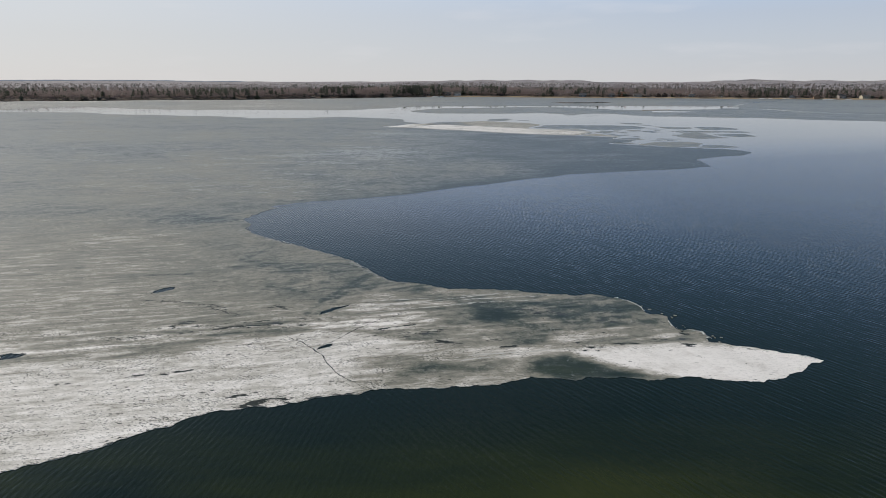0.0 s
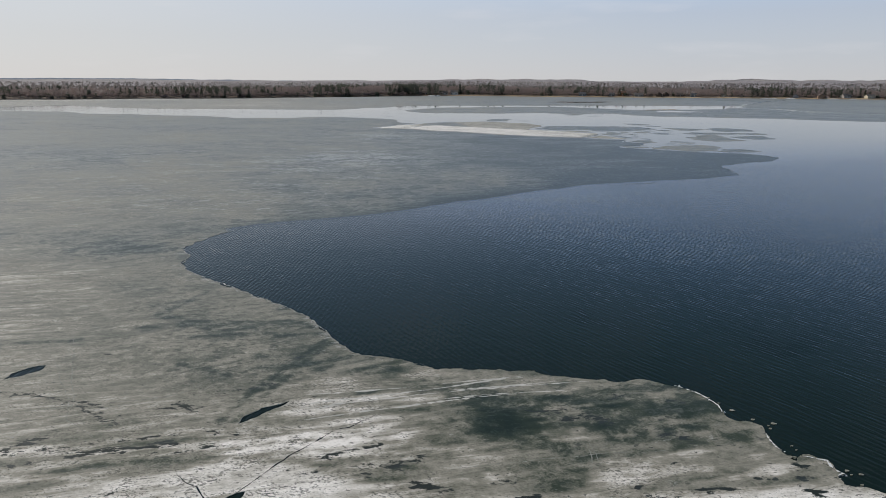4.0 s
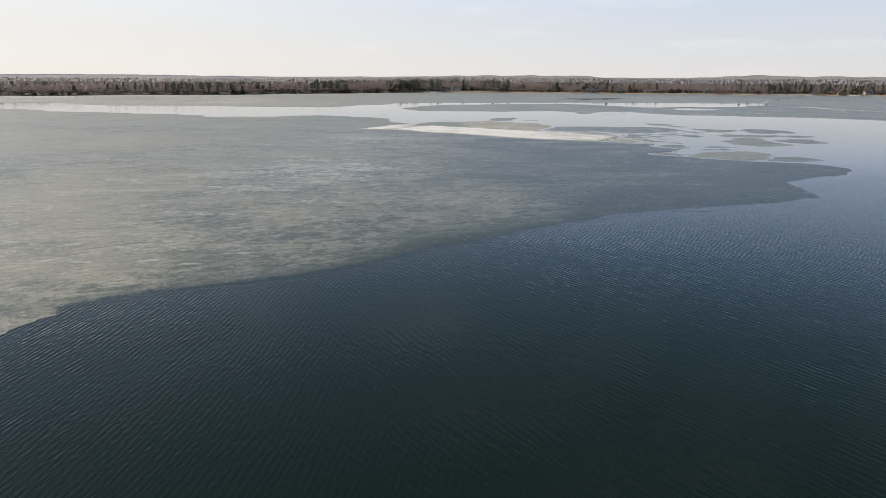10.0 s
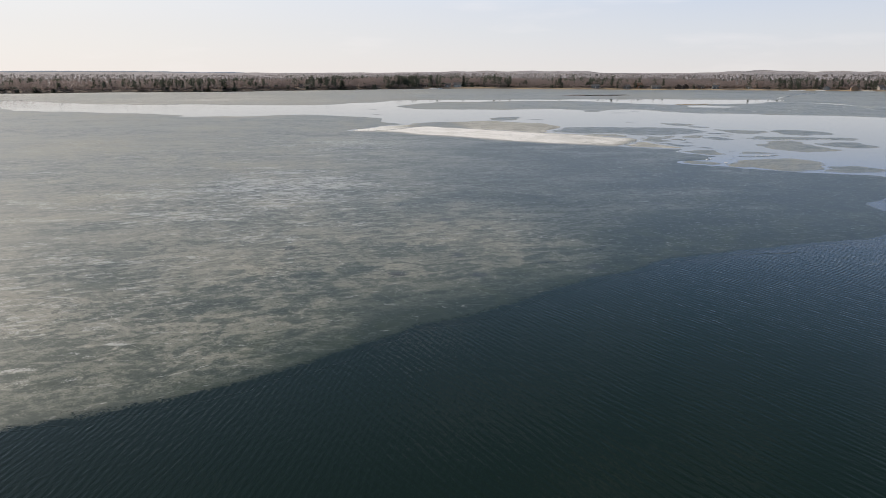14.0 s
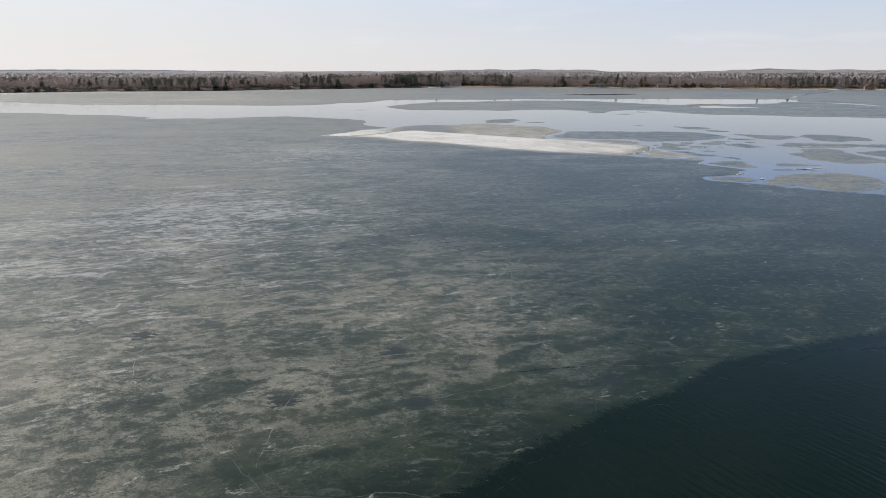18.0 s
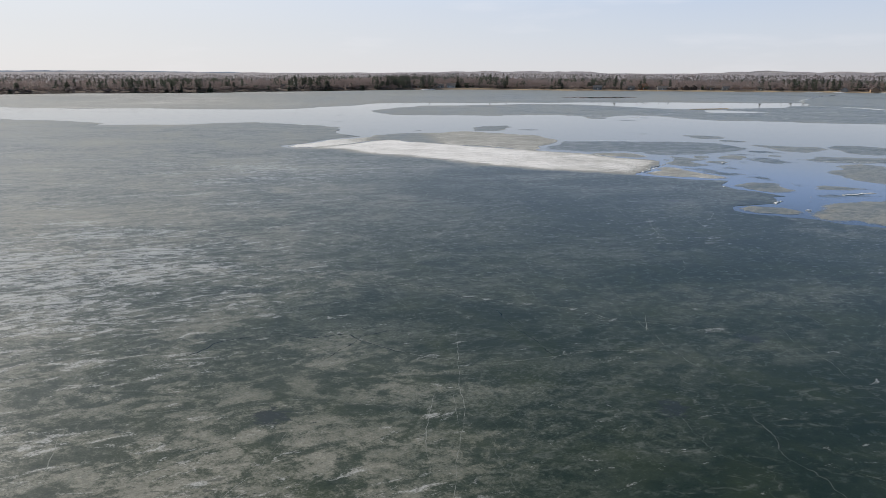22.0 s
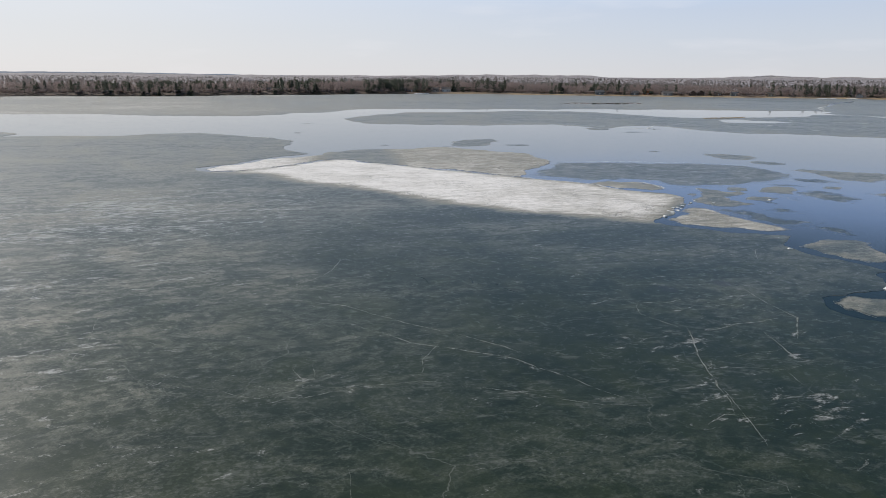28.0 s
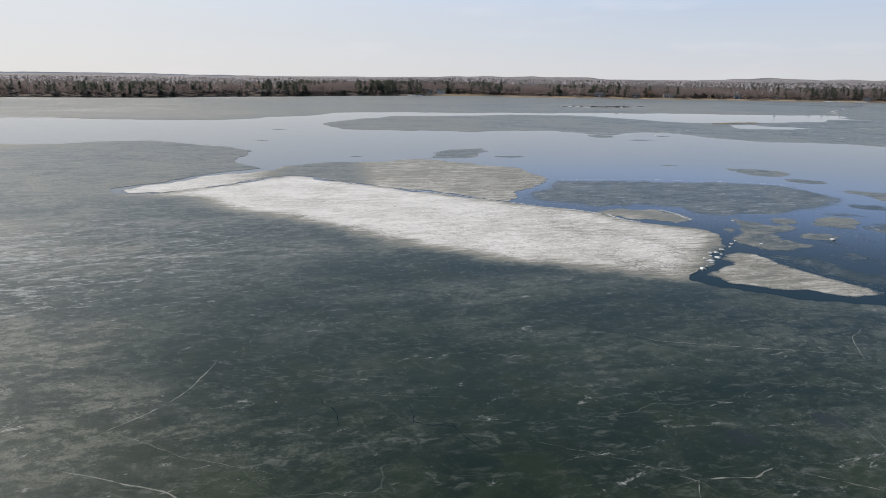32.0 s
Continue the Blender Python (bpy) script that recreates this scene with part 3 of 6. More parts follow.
def shore_radius(ang):
    """Distance from the lake's middle to the shore, in a direction."""
    d = Vector((math.sin(ang), math.cos(ang)))
    best = 1200.0
    for (x0, y0), (x1, y1) in zip(SHORE, SHORE[1:] + SHORE[:1]):
        ax, ay, bx, by = x0 - CX, y0 - CY, x1 - x0, y1 - y0
        det = bx * -d.y + by * d.x
        if abs(det) < 1e-9:
            continue
        s = (ax * d.y - ay * d.x) / det
        t = (bx * -ay + by * ax) / det
        if -1e-6 <= s <= 1 + 1e-6:
            r = (ax + s * bx) * d.x + (ay + s * by) * d.y
            if r > 50:
                best = r
                break
    return best + 5 * noise.noise((math.sin(ang) * 60, math.cos(ang) * 60, 0)) + 3 * noise.noise((math.sin(ang) * 200, math.cos(ang) * 200, 4))


def hill(x, y):
    """Height of the land far behind the shore."""
    a = math.degrees(math.atan2(x, y - CY))
    r = math.hypot(x, y - CY)
    rise = min(1, max(0, (r - 1450) / 2900))
    base = (11 + 11 * min(1, max(0, (a + 20) / 22))) * rise
    ridge = 0.5 + 0.5 * noise.noise((a / 6.5 + 3.1, 1.7, r / 2600)) + 0.30 * noise.noise((a / 2.1, 5.0, r / 900)) + 0.16 * noise.noise((a / 0.7, 9.0, r / 500))
    side = 0.30 + 0.70 * min(1, max(0, (a + 12) / 18))
    return base + 31 * max(0.0, ridge) ** 1.4 * side * rise ** 1.6


def land_height(x, y, d):
    """d: metres behind the shoreline."""
    bank = -0.7 + 1.5 * min(1, max(0, (d + 3) / 9)) + 1.6 * min(1, max(0, (d - 4) / 60))
    return bank + hill(x, y) + 0.5 * noise.noise((x / 40, y / 40, 0))


STEPS = [-5, -1, 2, 6, 12, 22, 40, 65, 100, 150, 220, 320, 450, 650, 900, 1200, 1500, 1800, 2100, 2400, 2700, 3000, 3300, 3650]
NA = 540
verts, faces = [], []
RAD = [shore_radius(2 * math.pi * i / NA) for i in range(NA)]
for i in range(NA):
    a = 2 * math.pi * i / NA
    for d in STEPS:
        r = RAD[i] + d if d < 900 else max(RAD[i] + d, 0)
        x, y = CX + r * math.sin(a), CY + r * math.cos(a)
        verts.append((x, y, land_height(x, y, d)))
ns = len(STEPS)
for i in range(NA):
    k = (i + 1) % NA
    for j in range(ns - 1):
        faces.append((i * ns + j, k * ns + j, k * ns + j + 1, i * ns + j + 1))
ground = link("ground", verts, faces, MAT_GROUND)
ground.data.materials.append(MAT_BANK)
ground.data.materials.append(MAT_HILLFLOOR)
for p in ground.data.polygons:
    p.use_smooth = True
    if p.index % (ns - 1) < 5:
        p.material_index = 1
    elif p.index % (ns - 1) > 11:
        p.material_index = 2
tagged(ground, "brown woodland floor with a dry reed bank along the lake", "ground", kind="structure")


# a blue ridge beyond the land on the sunny side of the lake, its haze painted into its colour
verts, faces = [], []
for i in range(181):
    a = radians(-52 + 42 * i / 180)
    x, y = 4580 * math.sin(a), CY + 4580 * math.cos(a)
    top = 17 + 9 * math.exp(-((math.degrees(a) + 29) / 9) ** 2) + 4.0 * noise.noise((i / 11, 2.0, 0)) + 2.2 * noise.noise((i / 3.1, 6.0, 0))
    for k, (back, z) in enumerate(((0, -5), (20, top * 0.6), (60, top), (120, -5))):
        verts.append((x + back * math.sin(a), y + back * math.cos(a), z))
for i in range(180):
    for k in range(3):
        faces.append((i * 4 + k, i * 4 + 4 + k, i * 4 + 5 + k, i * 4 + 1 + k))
tagged(link("backdrop", verts, faces, MAT_RIDGE), "wooded ridge on the skyline, coloured blue for haze", "ridge", kind="structure")


def ground_at(x, y):
    a = math.atan2(x - CX, y - CY)
    r = math.hypot(x - CX, y - CY)
    d = r - RAD[int(round(a / (2 * math.pi) * NA)) % NA]
    return land_height(x, y, d)


# ---- ice ----
rng = random.Random(11)


def soft_noise(x, y, size, seed):
    return np.array([noise.noise((a / size, b / size, seed)) for a, b in zip(x, y)])


WHITE_BAND = pts("-90,-60 -60,-50 -27,-25 -7,-14 20,-11 31,-4 26,-1.5 20.3,-0.6 15.8,-0.9 8.2,-2 2.4,-2 -2.7,-2.1 -7.2,-0.9 -8.6,0.2 -10.6,1 -13.7,0.7 -16.5,-0.3 -19.6,-2 -24.2,-3.8 -28.4,-5.6 -36,-8.6 -60,-17 -100,-28")
HEADLAND = pts("-36,-8 -16,2 -14,7 -10,12 -4,14 6,13 13,11 20,6 22,-1 0,-3 -20,-3")
GREEN_ICE = pts("4.3,-4.8 5.7,-3.8 7.5,-3.4 9.1,-4 10.5,-5.2 11.9,-6.1 13.6,-6.9 14.9,-7.5 14.1,-8 11.3,-8.1 8.5,-8.1 7.6,-8.6 6.3,-8.6 5.2,-7.7 4,-6.7")
WET_ICE = pts("-3.3,8.9 0.9,10.9 5.6,11.7 10.2,11.1 14.9,11.3 16.7,8.2 18.2,5.2 18,3.3 14.7,3.2 11.9,3 6.6,1.9 1.9,2.6 -1.3,3.4 -3.9,5.2")
GREY_EDGE = pts("-7.8,-6 -5.4,-3.9 -1.9,-3.5 1.6,-3.6 4.3,-4.5 4,-6.7 5.1,-8.3 0.7,-9.3 -4,-10.2 -7,-10.3 -7.7,-8.3")
SLAB = pts("45,229 49,237 54,247 56,252 46,259 39,267 28,273 7,285 -13,299 -18,296 -31,275 -36,272 -24,271 -16,262 0,253 12.5,243 23.6,236 35,232.5")


TRACKS = [pts(t) for t in (
    "-25.2,22.9 -21.7,22.9 -17.8,23.4 -14.9,23.6", "-25.2,22 -21.3,22.1 -17.5,22.6 -13.9,23", "-23.4,21.1 -20,21.2 -16.4,21.9 -13.4,22.2",
    "-21.1,19.8 -19,20.2 -17.1,20.4", "-16.3,19.8 -13.7,20.3 -12.2,20.5", "-23.2,19.5 -21.3,19.7", "-15.8,4.8 -15,9 -13.7,13.5 -13.1,14.9 -12.5,17 -11.8,19.7",
    "-15,4.6 -14.2,8.6 -12.9,12.8 -12.5,14.5 -11.9,16.6 -11.3,18.6", "-28.4,24.4 -28,26.6 -27.3,28.4 -26.5,31.6", "-27.9,25.5 -27.3,27.3 -26.5,30.4",
    "-11.2,13.3 -9.5,14.5 -7.5,15.3", "-9.4,12.8 -7.6,13.8 -5.2,15.1", "-7.7,12.6 -5.8,13.5 -4.3,14.4", "-13.1,14.3 -10.9,14.8 -8.9,15.7",
    "-31.8,26.1 -30.6,26.5 -29.7,26.9", "-27.4,23.7 -26.2,24", "-17.8,26.8 -16.7,26.7", "-16.7,25.4 -15.3,25.3", "-16.4,13.1 -14,13.7 -11.6,14.3",
    "-39.9,16.9 -36.8,17.3 -32.2,18.1", "-21.9,13.8 -19.5,12.9 -17.7,12.1", "-28.7,21.3 -27.2,21.4")]


def main_cover(x, y):
    west = np.clip((5 - x) / 45, 0, 1)
    north = np.clip((y - 112) / 34, 0, 1)
    c = 0.375 - 0.065 * north * np.clip((x + 4) / 28, 0, 1) + 0.115 * np.clip((62 - y) / 18, 0, 1) + 0.10 * west * (1 - north) - 0.115 * north + 0.075 * west * north
    c += 0.11 * soft_noise(x, y, 48, 1.0) + 0.08 * soft_noise(x, y, 17, 2.0) + 0.05 * soft_noise(x * 0.7, y, 6, 2.5)
    c += 0.07 * soft_noise(x * 0.32 + y * 0.10, y * 0.95 - x * 0.22, 7, 41.0)
    # the speckled rise by the bay, and the darker belt before the snowy slab
    c += 0.035 * np.exp(-(((x - 3) / 16) ** 2 + ((y - 114) / 8) ** 2))
    c -= 0.03 * np.exp(-(((x - 8) / 34) ** 2 + ((y - 216) / 17) ** 2))
    c += (0.05 * np.clip((-x - 15) / 25, 0, 1) + 0.08 * np.clip((-x - 30) / 50, 0, 1)) * np.clip((y - 160) / 50, 0, 1)
    c -= 0.06 * np.clip((x - 6) / 14, 0, 1) * np.exp(-(((y - 112) / 12) ** 2))
    c -= 0.07 * np.exp(-(((x - 24) / 20) ** 2 + ((y - 135) / 15) ** 2)) + 0.05 * np.exp(-(((x + 10) / 13) ** 2 + ((y - 89) / 9) ** 2))
    c += 0.04 * np.clip((-x - 12) / 20, 0, 1) * np.exp(-(((y - 190) / 35) ** 2))
    c -= 0.05 * np.clip((x - 26) / 14, 0, 1) * np.clip((y - 112) / 12, 0, 1) * np.clip((196 - y) / 14, 0, 1)
    c -= 0.095 * np.exp(-(((x - 30) / 17) ** 2 + ((y - 124) / 13) ** 2)) + 0.03 * np.exp(-(((x - 8) / 12) ** 2 + ((y - 124) / 9) ** 2))
    c += 0.05 * np.clip((-x - 18) / 30, 0, 1) * np.clip((200 - y) / 40, 0, 1) * np.clip((y - 118) / 20, 0, 1) - 0.08 * np.exp(-(((x + 14) / 20) ** 2 + ((y - 110) / 12) ** 2)) + 0.03 * np.exp(-(((x - 10) / 16) ** 2 + ((y - 172) / 12) ** 2))
    c += 0.10 * soft_noise(x * 0.25 + y * 0.06, y - x * 0.12, 9, 43.0) * np.clip((y - 190) / 30, 0, 1)
    c += 0.06 * np.clip((-x - 24) / 16, 0, 1) * np.clip((50 - y) / 14, 0, 1) - 0.06 * np.exp(-(((x + 16) / 8) ** 2 + ((y - 24) / 8) ** 2))
    # thin ice round the notch and along the bay
    c -= 0.10 * np.exp(-(((x + 50) / 22) ** 2 + ((y - 52) / 8) ** 2)) + 0.22 * np.exp(-(((x + 42) / 8) ** 2 + ((y - 48) / 5) ** 2))
    c -= 0.07 * np.exp(-(((x + 32) / 12) ** 2 + ((y - 38) / 9) ** 2))
    thin = far_from(x, y, EDGE_NOTCH[-6:] + EDGE_BAY[:16], False)
    c -= 0.34 * np.exp(-(thin / 7.5) ** 1.4) * np.clip((x + 30) / 25, 0.35, 1)
    thaw = far_from(x, y, EDGE_BAY[9:26], False)
    c -= 0.08 * np.exp(-thaw / 14)
    c = np.maximum(c, 0.07)
    head = soft_mask(x, y, HEADLAND, 3.0)
    c = c * (1 - head) + head * (0.57 + 0.26 * soft_noise(x, y, 6, 4.0) + 0.24 * soft_noise(x * 0.6 + y * 0.2, y - x * 0.2, 1.8, 5.0))
    c += head * 0.16 * np.exp(-(((x + 8) / 8) ** 2 + ((y - 4) / 5) ** 2))
    wet = soft_mask(x, y, WET_ICE, 2.4)
    c = c * (1 - wet) + wet * (0.37 + 0.34 * soft_noise(x * 0.6, y, 2.6, 14.0) + 0.15 * soft_noise(x, y, 0.9, 24.0))
    c -= 0.16 * np.exp(-(((x - 10) / 4) ** 2 + ((y - 8) / 2.0) ** 2))
    # dark wheel and sled tracks
    near = np.flatnonzero((y < 34) & (y > 3) & (x < 0) & (x > -45))
    worn = np.full(len(near), 99.0)
    for line in TRACKS:
        worn = np.minimum(worn, far_from(x[near], y[near], line, False))
    c[near] -= 0.23 * np.exp(-(worn / 0.32) ** 2) * (1 + 0.8 * soft_noise(x[near], y[near], 1.5, 71.0))
    # wind-drawn streaks along the old snow
    along, across = x * 0.97 + y * 0.24, y * 0.97 - x * 0.24
    c += head * (0.30 * soft_noise(along * 0.16, across * 1.3, 1.0, 61.0) + 0.16 * soft_noise(along * 0.5, across * 2.4, 1.0, 63.0))
    belt = np.exp(-(((across - 4.5) / 4.5) ** 2)) * np.clip((4 - x) / 12, 0, 1) * np.clip((x + 62) / 20, 0, 1)
    c += belt * (0.05 + 0.50 * soft_noise(along * 0.10, across * 1.1, 1.0, 31.0) + 0.14 * soft_noise(along * 0.35, across * 2.2, 1.0, 33.0))
    fade = np.where(x < -14, np.clip((-14 - x) / 8, 0.25, 1.6), np.clip((x + 8) / 10, 0.25, 1.0))
    inner = far_from(x, y, WHITE_BAND) * np.where(inside(x, y, WHITE_BAND), 1, -1)
    band = np.clip(0.5 + inner / (2 * fade), 0, 1)
    white = 0.87 + 0.15 * np.clip((x - 2) / 9, 0, 1) + 0.06 * soft_noise(along * 0.25, across, 1.6, 17.0)
    white -= (0.36 + 0.30 * soft_noise(x * 0.5, y, 1.4, 15.0)) * soft_mask(x, y, GREY_EDGE, 2.2)
    green = soft_mask(x, y, GREEN_ICE, 1.0)
    white = white * (1 - green) + green * (0.13 + 0.08 * soft_noise(x * 0.5, y, 1.2, 19.0))
    c = c * (1 - band) + band * white
    slab = np.clip(soft_mask(x, y, SLAB, 2.6) + 0.25 * soft_noise(x, y, 3, 16.0) * np.exp(-(far_from(x, y, SLAB) / 2.5) ** 2), 0, 1)
    c = c * (1 - slab) + slab * (0.95 + 0.10 * soft_noise(x, y, 8, 6.0) - 0.10 * np.clip((x - 12) / 38, 0, 1))
    return np.clip(c, 0, 1)


PINHOLES = pts("1,107.8 3.4,100 16,103.5 -18.8,109.6 -4.9,99.8 32.9,140.5 -1,126.7 23.5,128.9 44,199.4 37.8,197")
SMEARS = [
    # line, half width, how far thawed
    ("-32.7,8.5 -29.2,8.4 -25.6,6.9 -22.2,4.7", 0.32, 0.75),
    ("-22.9,1 -21.7,1.5 -20.3,1.9 -17.5,2.7", 0.36, 1),
    ("-27.1,1.3 -26.5,2.3 -25.3,2.9", 0.36, 0.9),
    ("-24.1,6.8 -25.6,7.4 -27.6,7.6", 0.22, 0.8),
    ("-19.9,6.9 -19.2,7.5 -18,6.8", 0.58, 0.7),
    ("-14.2,14.5 -12.9,15.6 -11.8,16.7", 0.65, 0.5),
    ("-18.4,8.6 -16.3,9.5 -14.3,10.7 -12,11.4", 0.22, 0.6),
    ("-15.9,4 -14.5,3.7 -13.2,4.4", 0.22, 0.7),
    ("-8.3,1.5 -7.4,2.1 -6.7,2.5", 0.22, 0.95),
    ("-6.3,2.7 -5.3,3", 0.25, 0.95),
    ("-5.9,0.1 -4.5,0.9 -2.9,1.5", 0.72, 0.62),
    ("-3,-0.9 -1.6,-1.2", 0.32, 1),
    ("-9,-0.1 -8.5,0.1", 0.29, 0.8),
    ("11.7,-0.9 13.1,-0.7 14.3,-0.8", 0.23, 1.05),
    ("9,-1.5 9.7,-1.7 10.6,-1.8", 0.22, 1.05),
    ("9.2,-2.3 10.4,-2.4", 0.12, 1),
    ("2.3,-2.1 3.5,-1.8", 0.2, 1),
    ("3.9,-1.9 5,-1.8", 0.18, 1),
    ("-1.6,-1 -1,-1.5", 0.22, 1),
    ("17.8,-0.4 18.2,-1.1", 0.32, 0.9),
    ("15.2,0.4 16.6,0.3 19.5,0.8", 0.09, 0.95),
    ("8.8,-0.7 9.8,-0.4", 0.14, 0.9),
    ("11.9,0.8 12.5,1", 0.14, 0.8),
    ("6.1,6.6 8,7 8.8,6.1", 0.5, 0.8),
    ("3.9,7.5 6,7.7", 0.25, 0.8),
    ("12.4,5.3 13.3,4.2", 0.4, 0.75),
    ("9.6,9.5 10.6,10.2", 0.3, 0.7),
    ("15.2,0.4 18.1,0.4", 0.12, 1),
    ("18.4,1.8 18.9,1.5", 0.3, 1),
    ("18.2,-0.5 18.7,-0.8", 0.25, 1),
    ("1.1,-0.7 2.5,-0.3", 0.15, 0.9),
    ("7.9,-5.8 8.5,-5.9", 0.2, 1),
    ("-32,-2 -28,-1 -24,0.4", 0.3, 0.6),
    ("-30,0.2 -24,1.9 -18,3.6", 0.2, 0.6),
    ("4.2,7.3 5.8,7.4", 0.25, 0.8),
    ("11.8,4.8 12.7,4.4", 0.43, 0.6),
    ("13.3,9.4 14.4,9.3", 0.22, 0.7),
    ("-23.4,-8.7 -22.8,-8.1 -21.6,-7.7", 0.25, 1),
    ("-16.9,-11.9 -15.2,-11.4", 0.18, 1),
    ("-15.5,-12.9 -14.3,-12.2 -13.2,-12", 0.2, 1.05),
    ("-25.8,-9.1 -25,-8.8", 0.18, 0.9),
    ("-31.1,-10.4 -29.2,-10.6", 0.14, 0.8),
    ("-22.2,-18.9 -21.3,-18.4 -20.7,-18", 0.22, 0.8),
    ("-21.6,-7 -19.8,-4.9 -18.2,-1", 0.12, 0.55),
    ("-37.8,-5.7 -36.1,-5.4", 0.25, 0.9),
    ("-17,1.6 -14.7,2.6", 0.16, 0.8),
    ("-19.5,-11.5 -18.7,-11", 0.14, 0.8),
]


